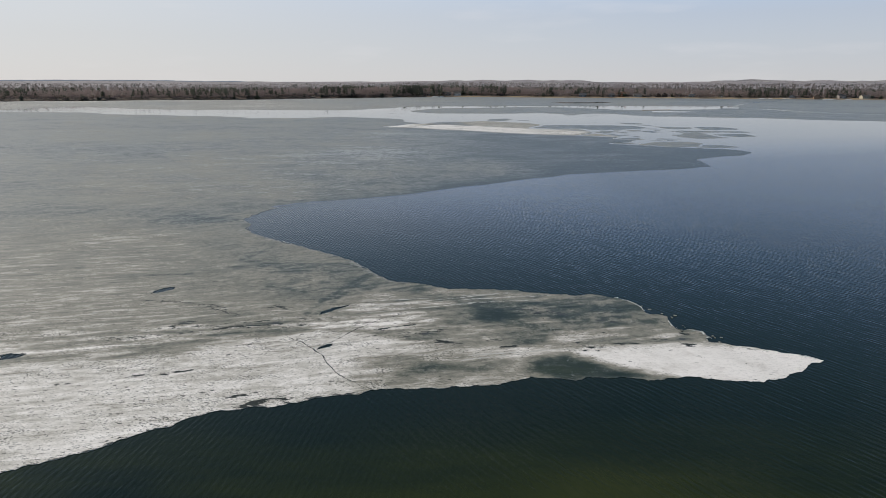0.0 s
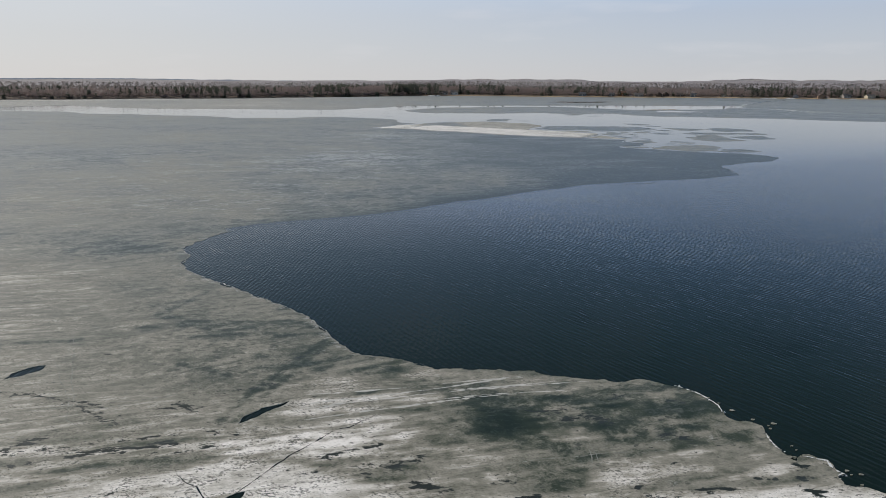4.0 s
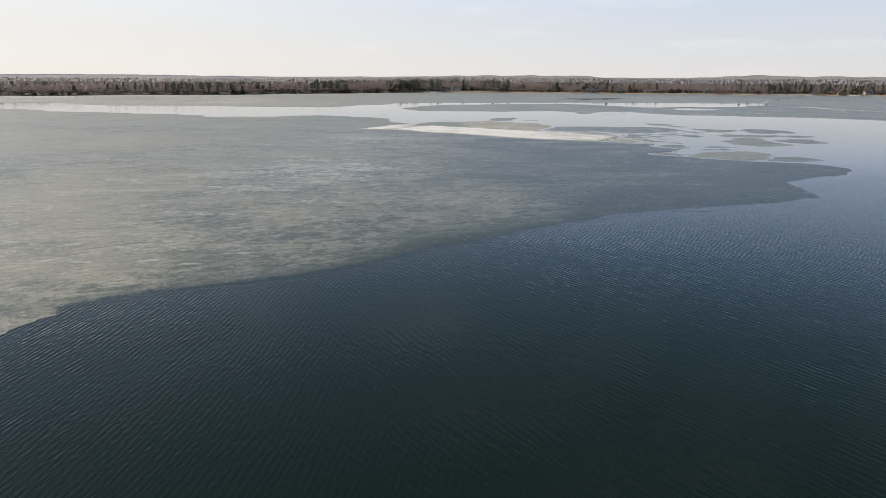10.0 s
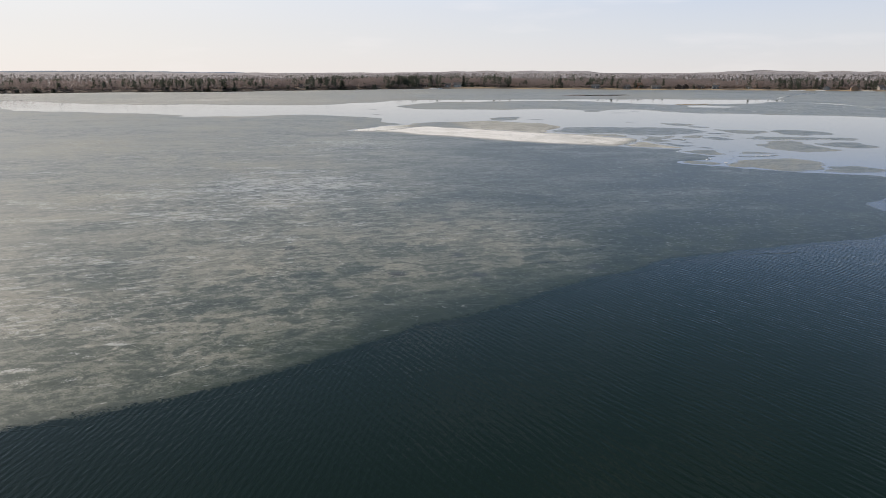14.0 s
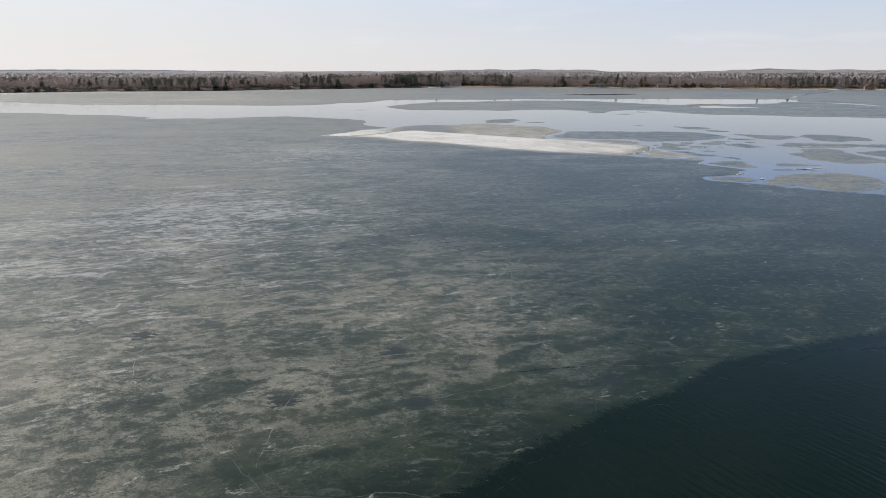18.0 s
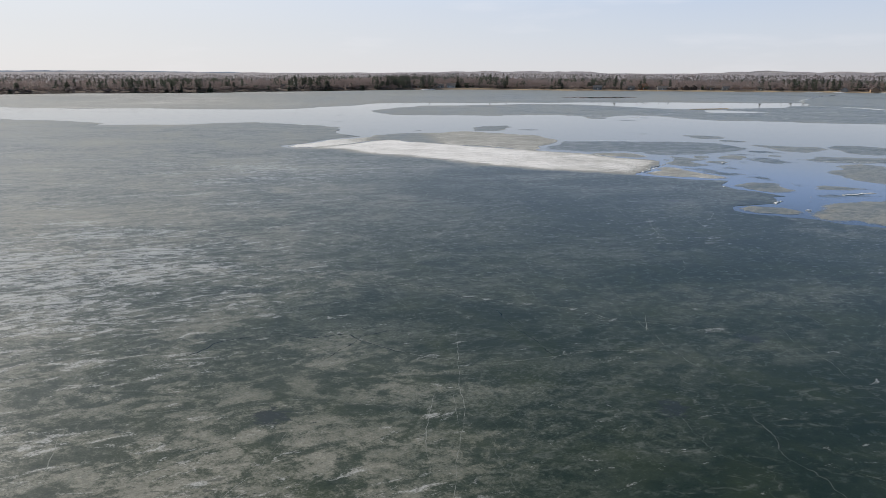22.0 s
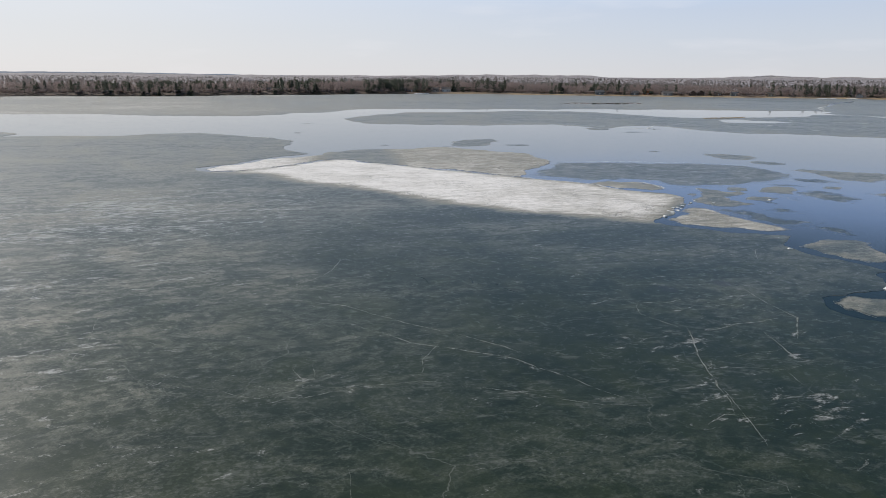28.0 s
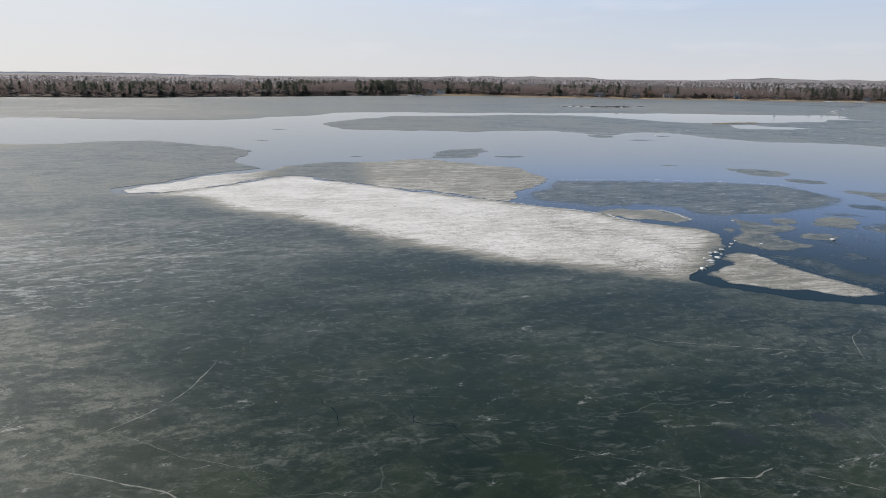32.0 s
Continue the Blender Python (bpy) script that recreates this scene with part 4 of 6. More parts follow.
SEAMS = [
    # kind: w snow streak, f refrozen seam, d dark open crack
    ("w", "-11.9,6.9 -10.6,7.4 -2,9.9"),
    ("w", "-11.6,7.5 -9.4,8.4 -2,10.7"),
    ("w", "-11.5,9.2 -7.5,9.9 -3.8,10.7"),
    ("w", "-11.4,6.8 -8,8.1"),
    ("w", "-1.9,9 0.9,9.7 4.3,10.3 7.4,10.8"),
    ("w", "-1.9,9.9 1.2,10.7 5.4,11.6 8.6,12.2"),
    ("w", "-2,11.3 1,12.1 4,12.9"),
    ("w", "-1.2,10.4 2.9,11.2 6.2,12.1"),
    ("f", "-1.6,0.2 3.1,1.5 7,2.4 10.5,2.8 13.4,3.3"),
    ("f", "6.9,1.1 7,2.4 6.8,3.7"),
    ("f", "-32.3,5.2 -26.4,6.8 -22.5,7.8 -19.9,8.9 -18.3,11.2"),
    ("f", "-32.5,15.5 -28.3,9.7 -27.0,8.0 -25.5,5.1 -22.5,3.0"),
    ("d", "-16.4,0.1 -12.9,-3.6 -12.2,-4.3 -11.1,-6.5 -9.7,-8.4 -8.5,-9.5 -7.6,-10.3"),
    ("d", "-12.9,-2.8 -12.0,-1.6 -10.8,0.8 -9.9,2.2 -8.3,4.6 -7.5,4.9 -6.0,6.7"),
    ("f", "-26.1,5.8 -20.6,8.4 -19.2,9.7"),
    ("f", "-38.3,79.8 -38.6,84.9 -36.9,88.5 -33.8,89.0"),
    ("f", "-50.0,96.5 -43.4,94.2 -37.4,92.4 -28.6,85.4 -23.7,79.4 -20.8,78.2 -17.3,77.6 -15.1,75.1"),
    ("f", "8.8,131.0 8.9,120.4"),
    ("f", "-50.5,106.6 -41.0,103.7 -33.9,102.0"),
    ("f", "-38.8,79.9 -38.4,84.8 -33.7,88.7 -28.4,87.2 -25.4,81.4 -18.2,77.7"),
    ("f", "-57.5,78.7 -48.7,76.3 -41.1,75.4 -38.0,79.1"),
    ("f", "-34.9,125.2 -28.6,125.1 -22.0,123.9 -20.4,121.2"),
    ("f", "9.9,142.6 10.2,132.2 10.4,124.2 10.3,116.8"),
    ("f", "-5.8,140.5 1.9,139.4 6.8,136.2 11.4,134.7 20.5,137.6 26.2,137.3"),
    ("f", "-12.1,123.7 -10.3,119.2"),
    ("f", "-2.8,105.1 -2.9,102.0 -2.7,99.4"),
    ("d", "16.2,113.1 19.3,109.8 21.6,108.1 24.9,107.7"),
    ("d", "8.9,104.4 11.9,105.3 15.0,106.0"),
    ("f", "1.5,153.0 6.6,152.3 10.5,149.7 15.1,147.9 19.5,146.9 23.2,143.9 27.1,143.4 30.6,141.9 35.2,141.7"),
    ("d", "12.8,146.6 14.4,142.4 16.0,139.3 16.6,138.1"),
    ("f", "9.8,130.3 10.1,128.7 10.3,126.3"),
    ("d", "-4.9,139.9 -1.4,138.8 1.5,139.8 4.2,137.4 6.6,136.4"),
    ("d", "12.3,199.9 13.1,199.1 14.1,196.8 14.2,197.1"),
    ("d", "17.8,200.0 18.5,197.6 20.9,197.3 23.1,194.4"),
    ("f", "17.3,183.7 19,182.5 20.9,181.4 22.4,180.1"),
    ("f", "36.4,186 35.7,181.5 35.3,178.2 35.1,175.5 35.2,173.4 34.8,171.5"),
    ("f", "33.4,192.4 36.8,192.9 38.4,194.1"),
    ("f", "39,193.7 41.8,192.6 44.5,191.5 46.7,189.6 49.2,188.6 50.6,188.4"),
    ("f", "45.4,198.1 46,193.3 47,189.6 44.6,184.5"),
    ("f", "37.4,185.7 41.1,187.7 44.7,189.1 45.8,189.5"),
    ("f", "17.7,174.4 19.6,174.1 21.8,173.6 24.1,172.9 26.8,172.3 29.7,172.3"),
    ("f", "32.6,170 34.2,171.5 35.6,171.4"),
    ("f", "41,178.1 41.1,176 41.4,174.2"),
    ("f", "33.9,179.2 36.4,178.7 39.3,178.6 41.1,178.4 42.9,179.5"),
    ("f", "42.5,185.7 42.6,181.9 43.1,180.3"),
    ("f", "33.7,192.4 33.3,189.5 34.2,188.4 35.9,186.3"),
    ("f", "51.5,209.1 53.1,213.8 54.8,215.6"),
    ("f", "33.7,213.9 36.7,211.7 42.2,211 47.1,210.5 51.6,210.3"),
    ("f", "0,191.4 3.6,190.6 7.1,189.7 9.7,187.8 12.7,185.9 17.3,183.3"),
    ("f", "-12.9,196.7 -8.9,196.2 -4.1,195.2"),
    ("f", "1.9,172.6 3.3,171.9 4.7,171.6 6.1,172.6"),
    ("f", "5,171.9 7.6,171.9 8.6,172.5 11.6,174 14.9,174.9 17.7,174.4"),
    ("f", "14.9,174.9 15,176.5 14.8,178.5 16,182"),
    ("f", "-20.6,191.8 -15.7,191.2 -13,190"),
    ("f", "0.6,194.8 2.3,197.6 3.4,200.7 3.6,205.3"),
    ("f", "5.7,176.4 6.7,174.8 7.7,174.6 7,177"),
    ("f", "-6.4,186.7 -4.6,187"),
    ("f", "-11.9,179.5 -9.4,179.4 -6.4,180.2 -3.5,178.9"),
    ("w", "-1.8,-4.5 0.6,-3.6 4,-3 7.4,-2.2"),
    ("w", "-1.4,-5.1 1.2,-4.2 4.4,-3.3"),
    ("w", "-11,5.6 -7,7 -2.3,8.5 3.3,10"),
    ("w", "-2.3,10.5 0.4,11.6 4.1,12.7"),
    ("f", "7.1,3.9 7.3,2.5 7.3,1.5"),
    ("f", "-34.2,20.3 -30.1,13.8 -26.8,8.3 -25.1,4.8"),
    ("w", "-72,309.4 -66.1,315.5 -61.7,323.6 -56.8,330.4"),
    ("f", "-38.2,78.9 -38.1,81.2 -38.1,84.3 -36.5,87 -35.1,90.5 -34.9,98.3"),
    ("f", "-23.7,78.6 -28.3,78.1 -33.4,77.9"),
    ("f", "-16,76.9 -13,77.2 -10.4,77"),
    ("f", "-19.1,112.9 -16.8,104.4 -15.1,100.5"),
    ("f", "-4.8,106.2 -4.7,99.3 -4.4,92.6"),
    ("f", "-29.3,105.7 -24.5,99.9 -23.7,94.6 -23.8,89.9"),
    ("f", "-7.1,157.1 -3.7,155.4 0.2,153.8 8.2,151.4"),
    ("f", "8.2,185.3 13.8,181.5 21,179.4 28.7,173.1"),
    ("f", "-2.2,156.2 3.1,152.8 7.8,150.9 10.4,149 12.1,147.7"),
    ("f", "34.7,164.3 33.6,159.7 32,157.6"),
    ("f", "35.3,175 35.4,171 35.3,167.7"),
    ("f", "25.9,145.4 25,141.7"),
    ("f", "-30.4,117.5 -26.8,118.4 -22.2,116.4 -17.4,114.6"),
    ("d", "-10.8,134.2 -9.6,135 -8.6,136.4 -8.5,137.3 -7.1,138.3 -5.5,139"),
    ("d", "0.1,134.7 1.7,137.3 2.4,139.4 4.1,140.5 5.4,140.9"),
    ("d", "16.4,138 17.1,135.4"),
]


def thaw_holes(x, y):
    """Where the ice has thawed through in clusters of dark holes."""
    p = np.zeros(len(x))
    near = np.flatnonzero(y < 30)
    nx, ny = x[near], y[near]
    for text, wide, deep in SMEARS:
        p[near] = np.maximum(p[near], deep * np.exp(-(far_from(nx, ny, pts(text), False) / wide) ** 2))
    for a, b in PINHOLES:
        p += 1.6 * np.exp(-((x - a) ** 2 + (y - b) ** 2) / 0.8)
    # the old white edge crumbles into dark honeycomb
    p += 0.6 * np.exp(-far_from(x, y, EDGE_NEAR[:12], False) / 0.7)
    return np.clip(p, 0, 1.6)


def thin_edge(x, y):
    """Where the sheet thins out to nothing in the water."""
    far_side = far_from(x, y, EDGE_NOTCH[-6:] + EDGE_BAY[:17], False)
    near_side = far_from(x, y, EDGE_NOTCH[4:-5], False)
    return np.maximum(np.exp(-(far_side / 1.7) ** 1.4), 0.35 * np.exp(-(near_side / 1.0) ** 1.5))


def white_rafts(x, y):
    """Where rafts of white frost lie on the ice."""
    p = np.exp(-(((x + 32) / 24) ** 2 + ((y - 152) / 26) ** 2)) + 0.8 * np.exp(-(((x + 30) / 26) ** 2 + ((y - 232) / 24) ** 2))
    p += 0.45 * np.exp(-(((x + 55) / 40) ** 2 + ((y - 95) / 30) ** 2)) + 0.2 * np.exp(-(((x - 35) / 16) ** 2 + ((y - 200) / 5) ** 2))
    p += 0.5 * np.exp(-(((x - 5) / 12) ** 2 + ((y - 118) / 6) ** 2))
    p += 0.9 * np.exp(-(far_from(x, y, EDGE_NOTCH[3:-5], False) / 0.9) ** 2) + 0.8 * np.exp(-(((x - 32) / 5) ** 2 + ((y - 183) / 2.2) ** 2))
    # crumbled frost beside the healed cracks, and drifts of it on the sunny side, spread to paint in sunward sparkle
    mid = np.flatnonzero((y > 72) & (y < 216) & (np.abs(x + 3) < 60))
    line = np.full(len(mid), 99.0)
    for kind, text in SEAMS:
        if kind == "f":
            line = np.minimum(line, far_from(x[mid], y[mid], pts(text), False))
    p[mid] += np.exp(-(line / 0.75) ** 2) * (0.32 + 0.6 * soft_noise(x[mid], y[mid], 4, 51.0))
    drift = np.clip(0.25 + 1.5 * soft_noise(x * 0.30, y * 0.9, 4.5, 52.0), 0, 1)
    p += 0.8 * drift * np.clip((-x + 2) / 28, 0, 1) * np.clip((y - 90) / 30, 0, 1) * np.clip((262 - y) / 25, 0, 1)
    p += np.exp(-(((x + 36) / 2.2) ** 2 + ((y - 4.6) / 0.7) ** 2))
    p += 0.55 * np.exp(-(((x - 40) / 6) ** 2 + ((y - 172) / 4) ** 2)) + 0.35 * np.exp(-(((x + 45) / 30) ** 2 + ((y - 82) / 12) ** 2))
    return np.clip(p, 0, 1.3)


def near_step(p):
    return 0.28 if p[1] < 30 else 0.6 if p[1] < 110 else 1.0 if p[1] < 260 else 3.0


BOXES = [(0.34, (-36, -14, 26, 32), ()), (0.7, (-45, -40, 32, 33), ((-36, -14, 26, 32),)), (0.8, (-62, 72, 56, 214), ()), (2.2, (-90, -60, 95, 310), ((-45, -40, 32, 33), (-62, 72, 56, 214))), (7.0, (-640, -110, 100, 470), ((-90, -60, 95, 310),))]
PUDDLES = [ragged(pts(t), 0.07, 0.3, rng) for t in (
    "-33.3,10.6 -33.4,11.7 -32.9,12.4 -32.3,13.1 -31.8,13.2 -31.6,12.3 -32.2,11.6 -32.6,11.1",
    "-14.5,5 -14.5,5.9 -14.1,6.5 -13.7,7.2 -13.1,7.5 -12,8.3 -12.6,7.3 -13.2,6.7 -13.5,6.1 -13.9,5.7",
    "-12.9,-3.3 -12.7,-2.6 -12.3,-2.1 -11.8,-1.9 -11.8,-2.4 -12.2,-2.8",
    "-37.8,-5.7 -37.4,-5.1 -36,-5.3 -36.3,-6 -37.3,-6.5")]
ice_sheet = sheet("ice_sheet", ragged(MAIN, 0.10, near_step, rng), 0.03, main_cover, BOXES, rng, holes=PUDDLES, pits=thaw_holes, thin=thin_edge, crust=white_rafts)
tagged(ice_sheet, "grey rotting lake ice sheet with a white snowy edge", "ice")


def far_cover(x, y):
    return np.clip(0.475 + 0.15 * np.clip((-x - 20) / 180, 0, 1) + 0.12 * soft_noise(x, y, 120, 8.0) + 0.06 * soft_noise(x, y, 30, 9.0) + 0.13 * soft_noise(x * 0.22, y, 16, 19.0) - 0.10 * np.clip((x - 100) / 200, 0, 1), 0, 1)


HOLE = ragged(pts("88,690 102,715 125,716 156,730 161,716 137,688 109,678"), 0.1, 4, rng)
far_ice = sheet("ice_sheet", ragged(FAR, 0.10, 5.0, rng), 0.03, far_cover, [(8.0, (-420, 420, 460, 1000), ()), (20.0, (-640, 200, 900, 1000), ((-420, 420, 460, 1000),))], rng, holes=[HOLE], crust=lambda x, y: 0.75 * np.clip((80 - x) / 160, 0, 1))
tagged(far_ice, "grey ice sheet lying along the wooded shore", "ice")
POOL = ragged(pts("144,485 148,493 158,496.5 162,486.5 172,483 176.5,473.3 165,465.7 153.6,465.8 143,466 140,470.7"), 0.12, 2, rng)
band_ice = sheet("ice_floe", ragged(BAND, 0.10, 3.0, rng), 0.025, lambda x, y: np.clip(0.45 - 0.0009 * np.clip(x, 0, 150) + 0.10 * soft_noise(x, y, 25, 3.0) + 0.10 * soft_noise(x * 0.3, y, 9, 13.0) + 0.10 * np.exp(-far_from(x, y, BAND) / 4), 0, 1),
                 [(5.0, (-50, 280, 410, 570), ())], rng, holes=[POOL], crust=lambda x, y: 0.3 + 0.9 * np.exp(-far_from(x, y, pts("11,426 37,432 56,438 65,427 94,437 104,431 112,411 140,401"), False) / 3),
                 thin=lambda x, y: 0.55 * np.exp(-far_from(x, y, pts("104,431 112,411 124,399 150,397 197,377 330,290"), False) / 3))
tagged(band_ice, "long grey ice floe in the open channel", "ice floe", group="ice floes")
tongue = sheet("ice_floe", ragged(TONGUE, 0.10, 1.2, rng), 0.03, lambda x, y: np.clip(0.66 + 0.20 * np.clip((-x - 20) / 6, 0, 1) - 0.24 * np.clip((x + 22) / 5, 0, 1) * np.clip((1 - x - (y - 300) * 0.25) / 3, 0, 1) + 0.06 * np.clip((300 - y) / 12, 0, 1) + 0.1 * soft_noise(x, y, 10, 5.0), 0, 1),
               [(2.5, (-45, 270, 42, 335), ())], rng)
tagged(tongue, "pale grey ice floe with a white tail beside the ridge", "ice floe", group="ice floes")

FLOES = [
    # outline, whiteness, label
    ("9.5,333 11,348 16,356 25,361 27,353 24,344 23,338 17,334", 0.34, "dark grey island of ice in calm water"),
    ("38.5,299 53,302 77,301 86,297 90,286 88,279.6 84.6,274.5 79.8,270.9 76,269.2 71.6,265.8 65.8,263.5 62.2,263.7 58.6,261.7 56,266.5 53,271 47,270 41,268.4 34,272.4 30,277 35,288", 0.24, "thin dark blue-grey sheet of slushy ice"),
    ("41.4,265.6 47,268.4 52,268.6 54,264.6 55,260 52,258 46.6,259.6 44.6,262.4", 0.55, "small pale floe with a white rim"),
    ("78,180.6 82.2,184 84.5,188.5 91.5,188.5 94.5,182 89.5,178.3 81.3,178.2", 0.30, "dark rotten ice floe in open water"),
    ("86.2,232.9 93.4,245 101,250 105,246.4 103.2,234.8 104.5,221.5 93.5,216.9 88,222.8", 0.40, "broad olive grey floe with a pale rim"),
    ("106,241.7 117.6,245.4 121.8,245.9 120.1,230.4 115.1,228.5 107.3,231.1 105.6,235", 0.28, "dark rotten ice floe in open water"),
    ("91,258.4 98.4,264.6 108,262.8 120,260.8 130,258 122,252 108,252 97,251.6 93,252.6", 0.3, "slushy broken ice floe in open water"),
    ("113,288 118,293 125,293 131,285 129,272 116,267 111.5,272 112.6,280", 0.28, "slushy broken ice floe in open water"),
    ("83,325 87,323 94,320 95,316 89,310 84,311 83,317", 0.36, "lone grey floe in calm water"),
    ("89,306.6 93,307.4 97,304.4 95,301 89.6,301", 0.26, "lone dark floe in calm water"),
    ("-55.8,419 -53.6,421.5 -50,420.6 -52.4,418.4", 0.30, "small grey floe drifting in calm water"),
    ("-47.4,372.6 -44.6,375 -42.4,373.6 -44.4,371.8", 0.30, "small grey floe drifting in calm water"),
    ("65,414.4 70,420.5 75.6,416.5 73.7,408.5 67.4,406.4", 0.36, "grey slab of ice broken off a long floe"),
    ("76,397.5 80.7,400.9 87,400.3 79.7,396.5", 0.26, "thin dark sliver of ice in calm water"),
    ("91.2,419 97.1,418.2 92.8,413", 0.34, "grey slab of ice broken off a long floe"),
    ("-9.6,334 -8,335.6 -6.6,334.6 -8,333.2", 0.30, "small grey floe drifting in calm water"),
    ("28,340 32,342.4 36,341.6 33,338.6", 0.26, "small dark floe beside the island of ice"),
    ("68.4,327 70.6,328.6 72.6,327.4 70.4,326", 0.28, "small grey floe drifting in calm water"),
    ("61.9,192.3 66.4,196.9 72.3,200.3 79.8,203 83.7,201 86,196 82,188 79.6,183 72.5,179 68.8,180 67.7,182.8 66,186 62.7,184.4 61.4,186", 0.42, "broad olive grey floe with a pale rim"),
    ("92.4,291.4 93.6,288.3 94.7,281.8 95.4,277.1 98.1,274.8 101.5,273.3 109.3,280.7 111.3,287.4 106,288.3 99.4,290.6 94.5,292.4", 0.36, "long olive grey floe in open water"),
    ("84.7,275.9 84.7,272.7 86.6,270.4 91.3,269.7 94.4,272.5 92.7,276.1 89,277 86.5,277.4", 0.15, "dark slushy floe of rotten ice"),
    ("76.2,267.5 78.7,264.4 82.8,264.8 85.8,266.8 82.8,268.8 79.2,269.6", 0.15, "dark slushy floe of rotten ice"),
    ("72.1,260 72.2,257.5 75.1,256.8 77.2,256.5 80.3,261.3 80.7,264.6 77.2,265.3 74.6,263.4", 0.4, "olive grey floe in dark water"),
    ("66.4,251.3 66.3,249.5 68.8,248.9 71.1,250 72.5,251.9 70.6,253 68.6,253.3", 0.4, "small olive grey ice floe"),
    ("67,247.9 68.3,246 69.4,243.4 70.5,246.2 70.1,248.2 68.3,248.8", 0.15, "dark slushy floe of rotten ice"),
    ("71.2,257.4 73.4,255.2 74.5,252.1 74.7,249.1 76.1,250 76.9,253.2 75.3,255.4 72.9,258", 0.14, "dark slushy floe of rotten ice"),
    ("79.7,260.2 77.6,254.7 78.6,251.6 80.7,249.2 83.2,247.8 88,254.3 86.6,258 84.7,261.3 82,261.5", 0.17, "dark slushy floe of rotten ice"),
    ("86.4,264.7 86.6,263.1 88.8,262.8 90.6,265.1 89.1,266.6 87.5,266.4", 0.36, "small olive grey ice floe"),
    ("61.4,262 60.9,257.3 58.4,251.3 56.4,246.8 57.4,244.5 59.5,242.4 61.5,242.6 64.3,244.4 66.1,245.8 64.5,246.8 63.1,249.6 63.3,251.8 66.2,254 68.8,256.6 68.3,258 65.4,257.7 64.3,259.7", 0.36, "olive grey forked floe beside a pale one"),
    ("66.3,259.9 67.8,258 70.2,259.2 71.1,262.5 69.1,263.4", 0.33, "small olive grey ice floe"),
    ("57.3,254.5 57.6,252.2 59,253.7 59.2,256.1", 0.4, "small olive grey ice floe"),
    ("47.3,231.2 49,232.5 52.4,240.2 54.4,241.2 56.4,240.6 57.3,236.9 58.7,233.1 60.3,230.3 62.1,228.2 62.9,226.1 60.3,224.6 57.9,224.9 54.6,226.4 50.9,227.5 48.5,228.4", 0.63, "pale grey floe with a snowy top"),
    ("57.8,241.5 60.2,240.3 62.8,240.9 64,238.5 65.1,234.3 67.3,233 70.3,232 68.6,230.1 65.9,229.1 63.6,227.5 62.3,228.7 60.7,231.2 58.9,235.4 57.2,238.6", 0.18, "dark wet ice floe beside a pale one"),
    ("66.2,228.3 66.3,226.7 67.2,224.2 69,222.9 71.6,227.1 69.3,229.1 67.7,229.2", 0.15, "dark slushy floe of rotten ice"),
    ("65.2,241.1 66.7,237.7 69.7,237.7 71.6,239.9 69.9,242.7 67.2,242.8", 0.13, "thin dark slush in open water"),
    ("59.4,216.1 62.5,218.5 65.2,220.4 68.4,220.1 69.9,219.1 68.6,216.4 68.3,212.9 68.7,210.1 67.1,209.5 64.1,208.8 62.3,210.5 60.8,213.3", 0.4, "olive grey floe in dark water"),
    ("72.1,220.4 71.5,216.6 71.6,215.1 74.4,216.9 73.5,218.4 73.1,219.9", 0.18, "small dark wet ice floe"),
    ("73.5,213.8 73.5,211.9 76.6,212.6 80.1,212.9 83.8,214.2 80.9,215.4 78.9,216.8 77.1,217.6 75.6,217", 0.33, "olive grey floe with a white ridge"),
    ("69.3,207.1 68.3,203.6 65.7,199.6 69,200.6 74.2,202.9 78.6,204.5 81.1,208.4 75.1,208.4 73.4,210.1", 0.17, "slushy broken ice floe in open water"),
    ("52.6,194.6 52.6,192 54,190.2 56.8,190.1 59.8,189.7 61.2,191.6 60.1,193.8 59.3,195.1 57.2,195.7 54.8,196.2", 0.4, "olive grey floe in dark water"),
]
for text, white, label in FLOES:
    o = pts(text)
    xs, ys = [p[0] for p in o], [p[1] for p in o]
    size = max(0.9, min(3.0, (max(xs) - min(xs)) / 9))
    slushy = white < 0.25
    rough = 0.06 if max(xs) - min(xs) > 40 else 0.2 if slushy else 0.12
    rim = ragged(o, rough, 0.7, rng)

    def floe_cover(x, y):
        return np.clip(white + 0.14 * soft_noise(x, y, 4, 7.0) + (0.0 if slushy else 0.12) * np.exp(-far_from(x, y, o) / 0.7), 0, 1)

    def floe_melt(x, y):
        d = far_from(x, y, rim)
        return 0.30 + 0.45 * np.exp(-d / 1.0) + 0.2 * soft_noise(x, y, 3, 3.0) if slushy else 0.6 * np.exp(-(d / 0.45) ** 1.5)

    fl = sheet("ice_floe", rim, 0.008 if slushy else 0.022, floe_cover,
               [(size, (min(xs), min(ys), max(xs), max(ys)), ())], rng, lip=0.004 if slushy else 0.02, thin=floe_melt, crust=(lambda x, y: np.full(len(x), 0.5)) if slushy else None)
    tagged(fl, label, "ice floe", group="ice floes")

# ---- cracks, seams and ridges on the ice ----
LOOK = {"w": ("snow_streak", 0.20, MAT_SNOW, "thin white streak of blown snow"),
        "f": ("seam", 0.065, MAT_FROST, "pale refrozen crack"),
        "d": ("crack", 0.085, MAT_LEAD, "dark open crack")}
for kind, text in SEAMS:
    nm, wide, mat, label = LOOK[kind]
    line = pts(text)
    if kind == "f":
        wide = 0.10 if line[0][1] > 181 else 0.045 if line[0][1] > 60 else wide
    ribbon(nm, line, wide, 0.034, mat, ice_sheet, rng, 0.028 if kind == "f" else 0.05 if kind == "d" else 0.015, 0.5, label)
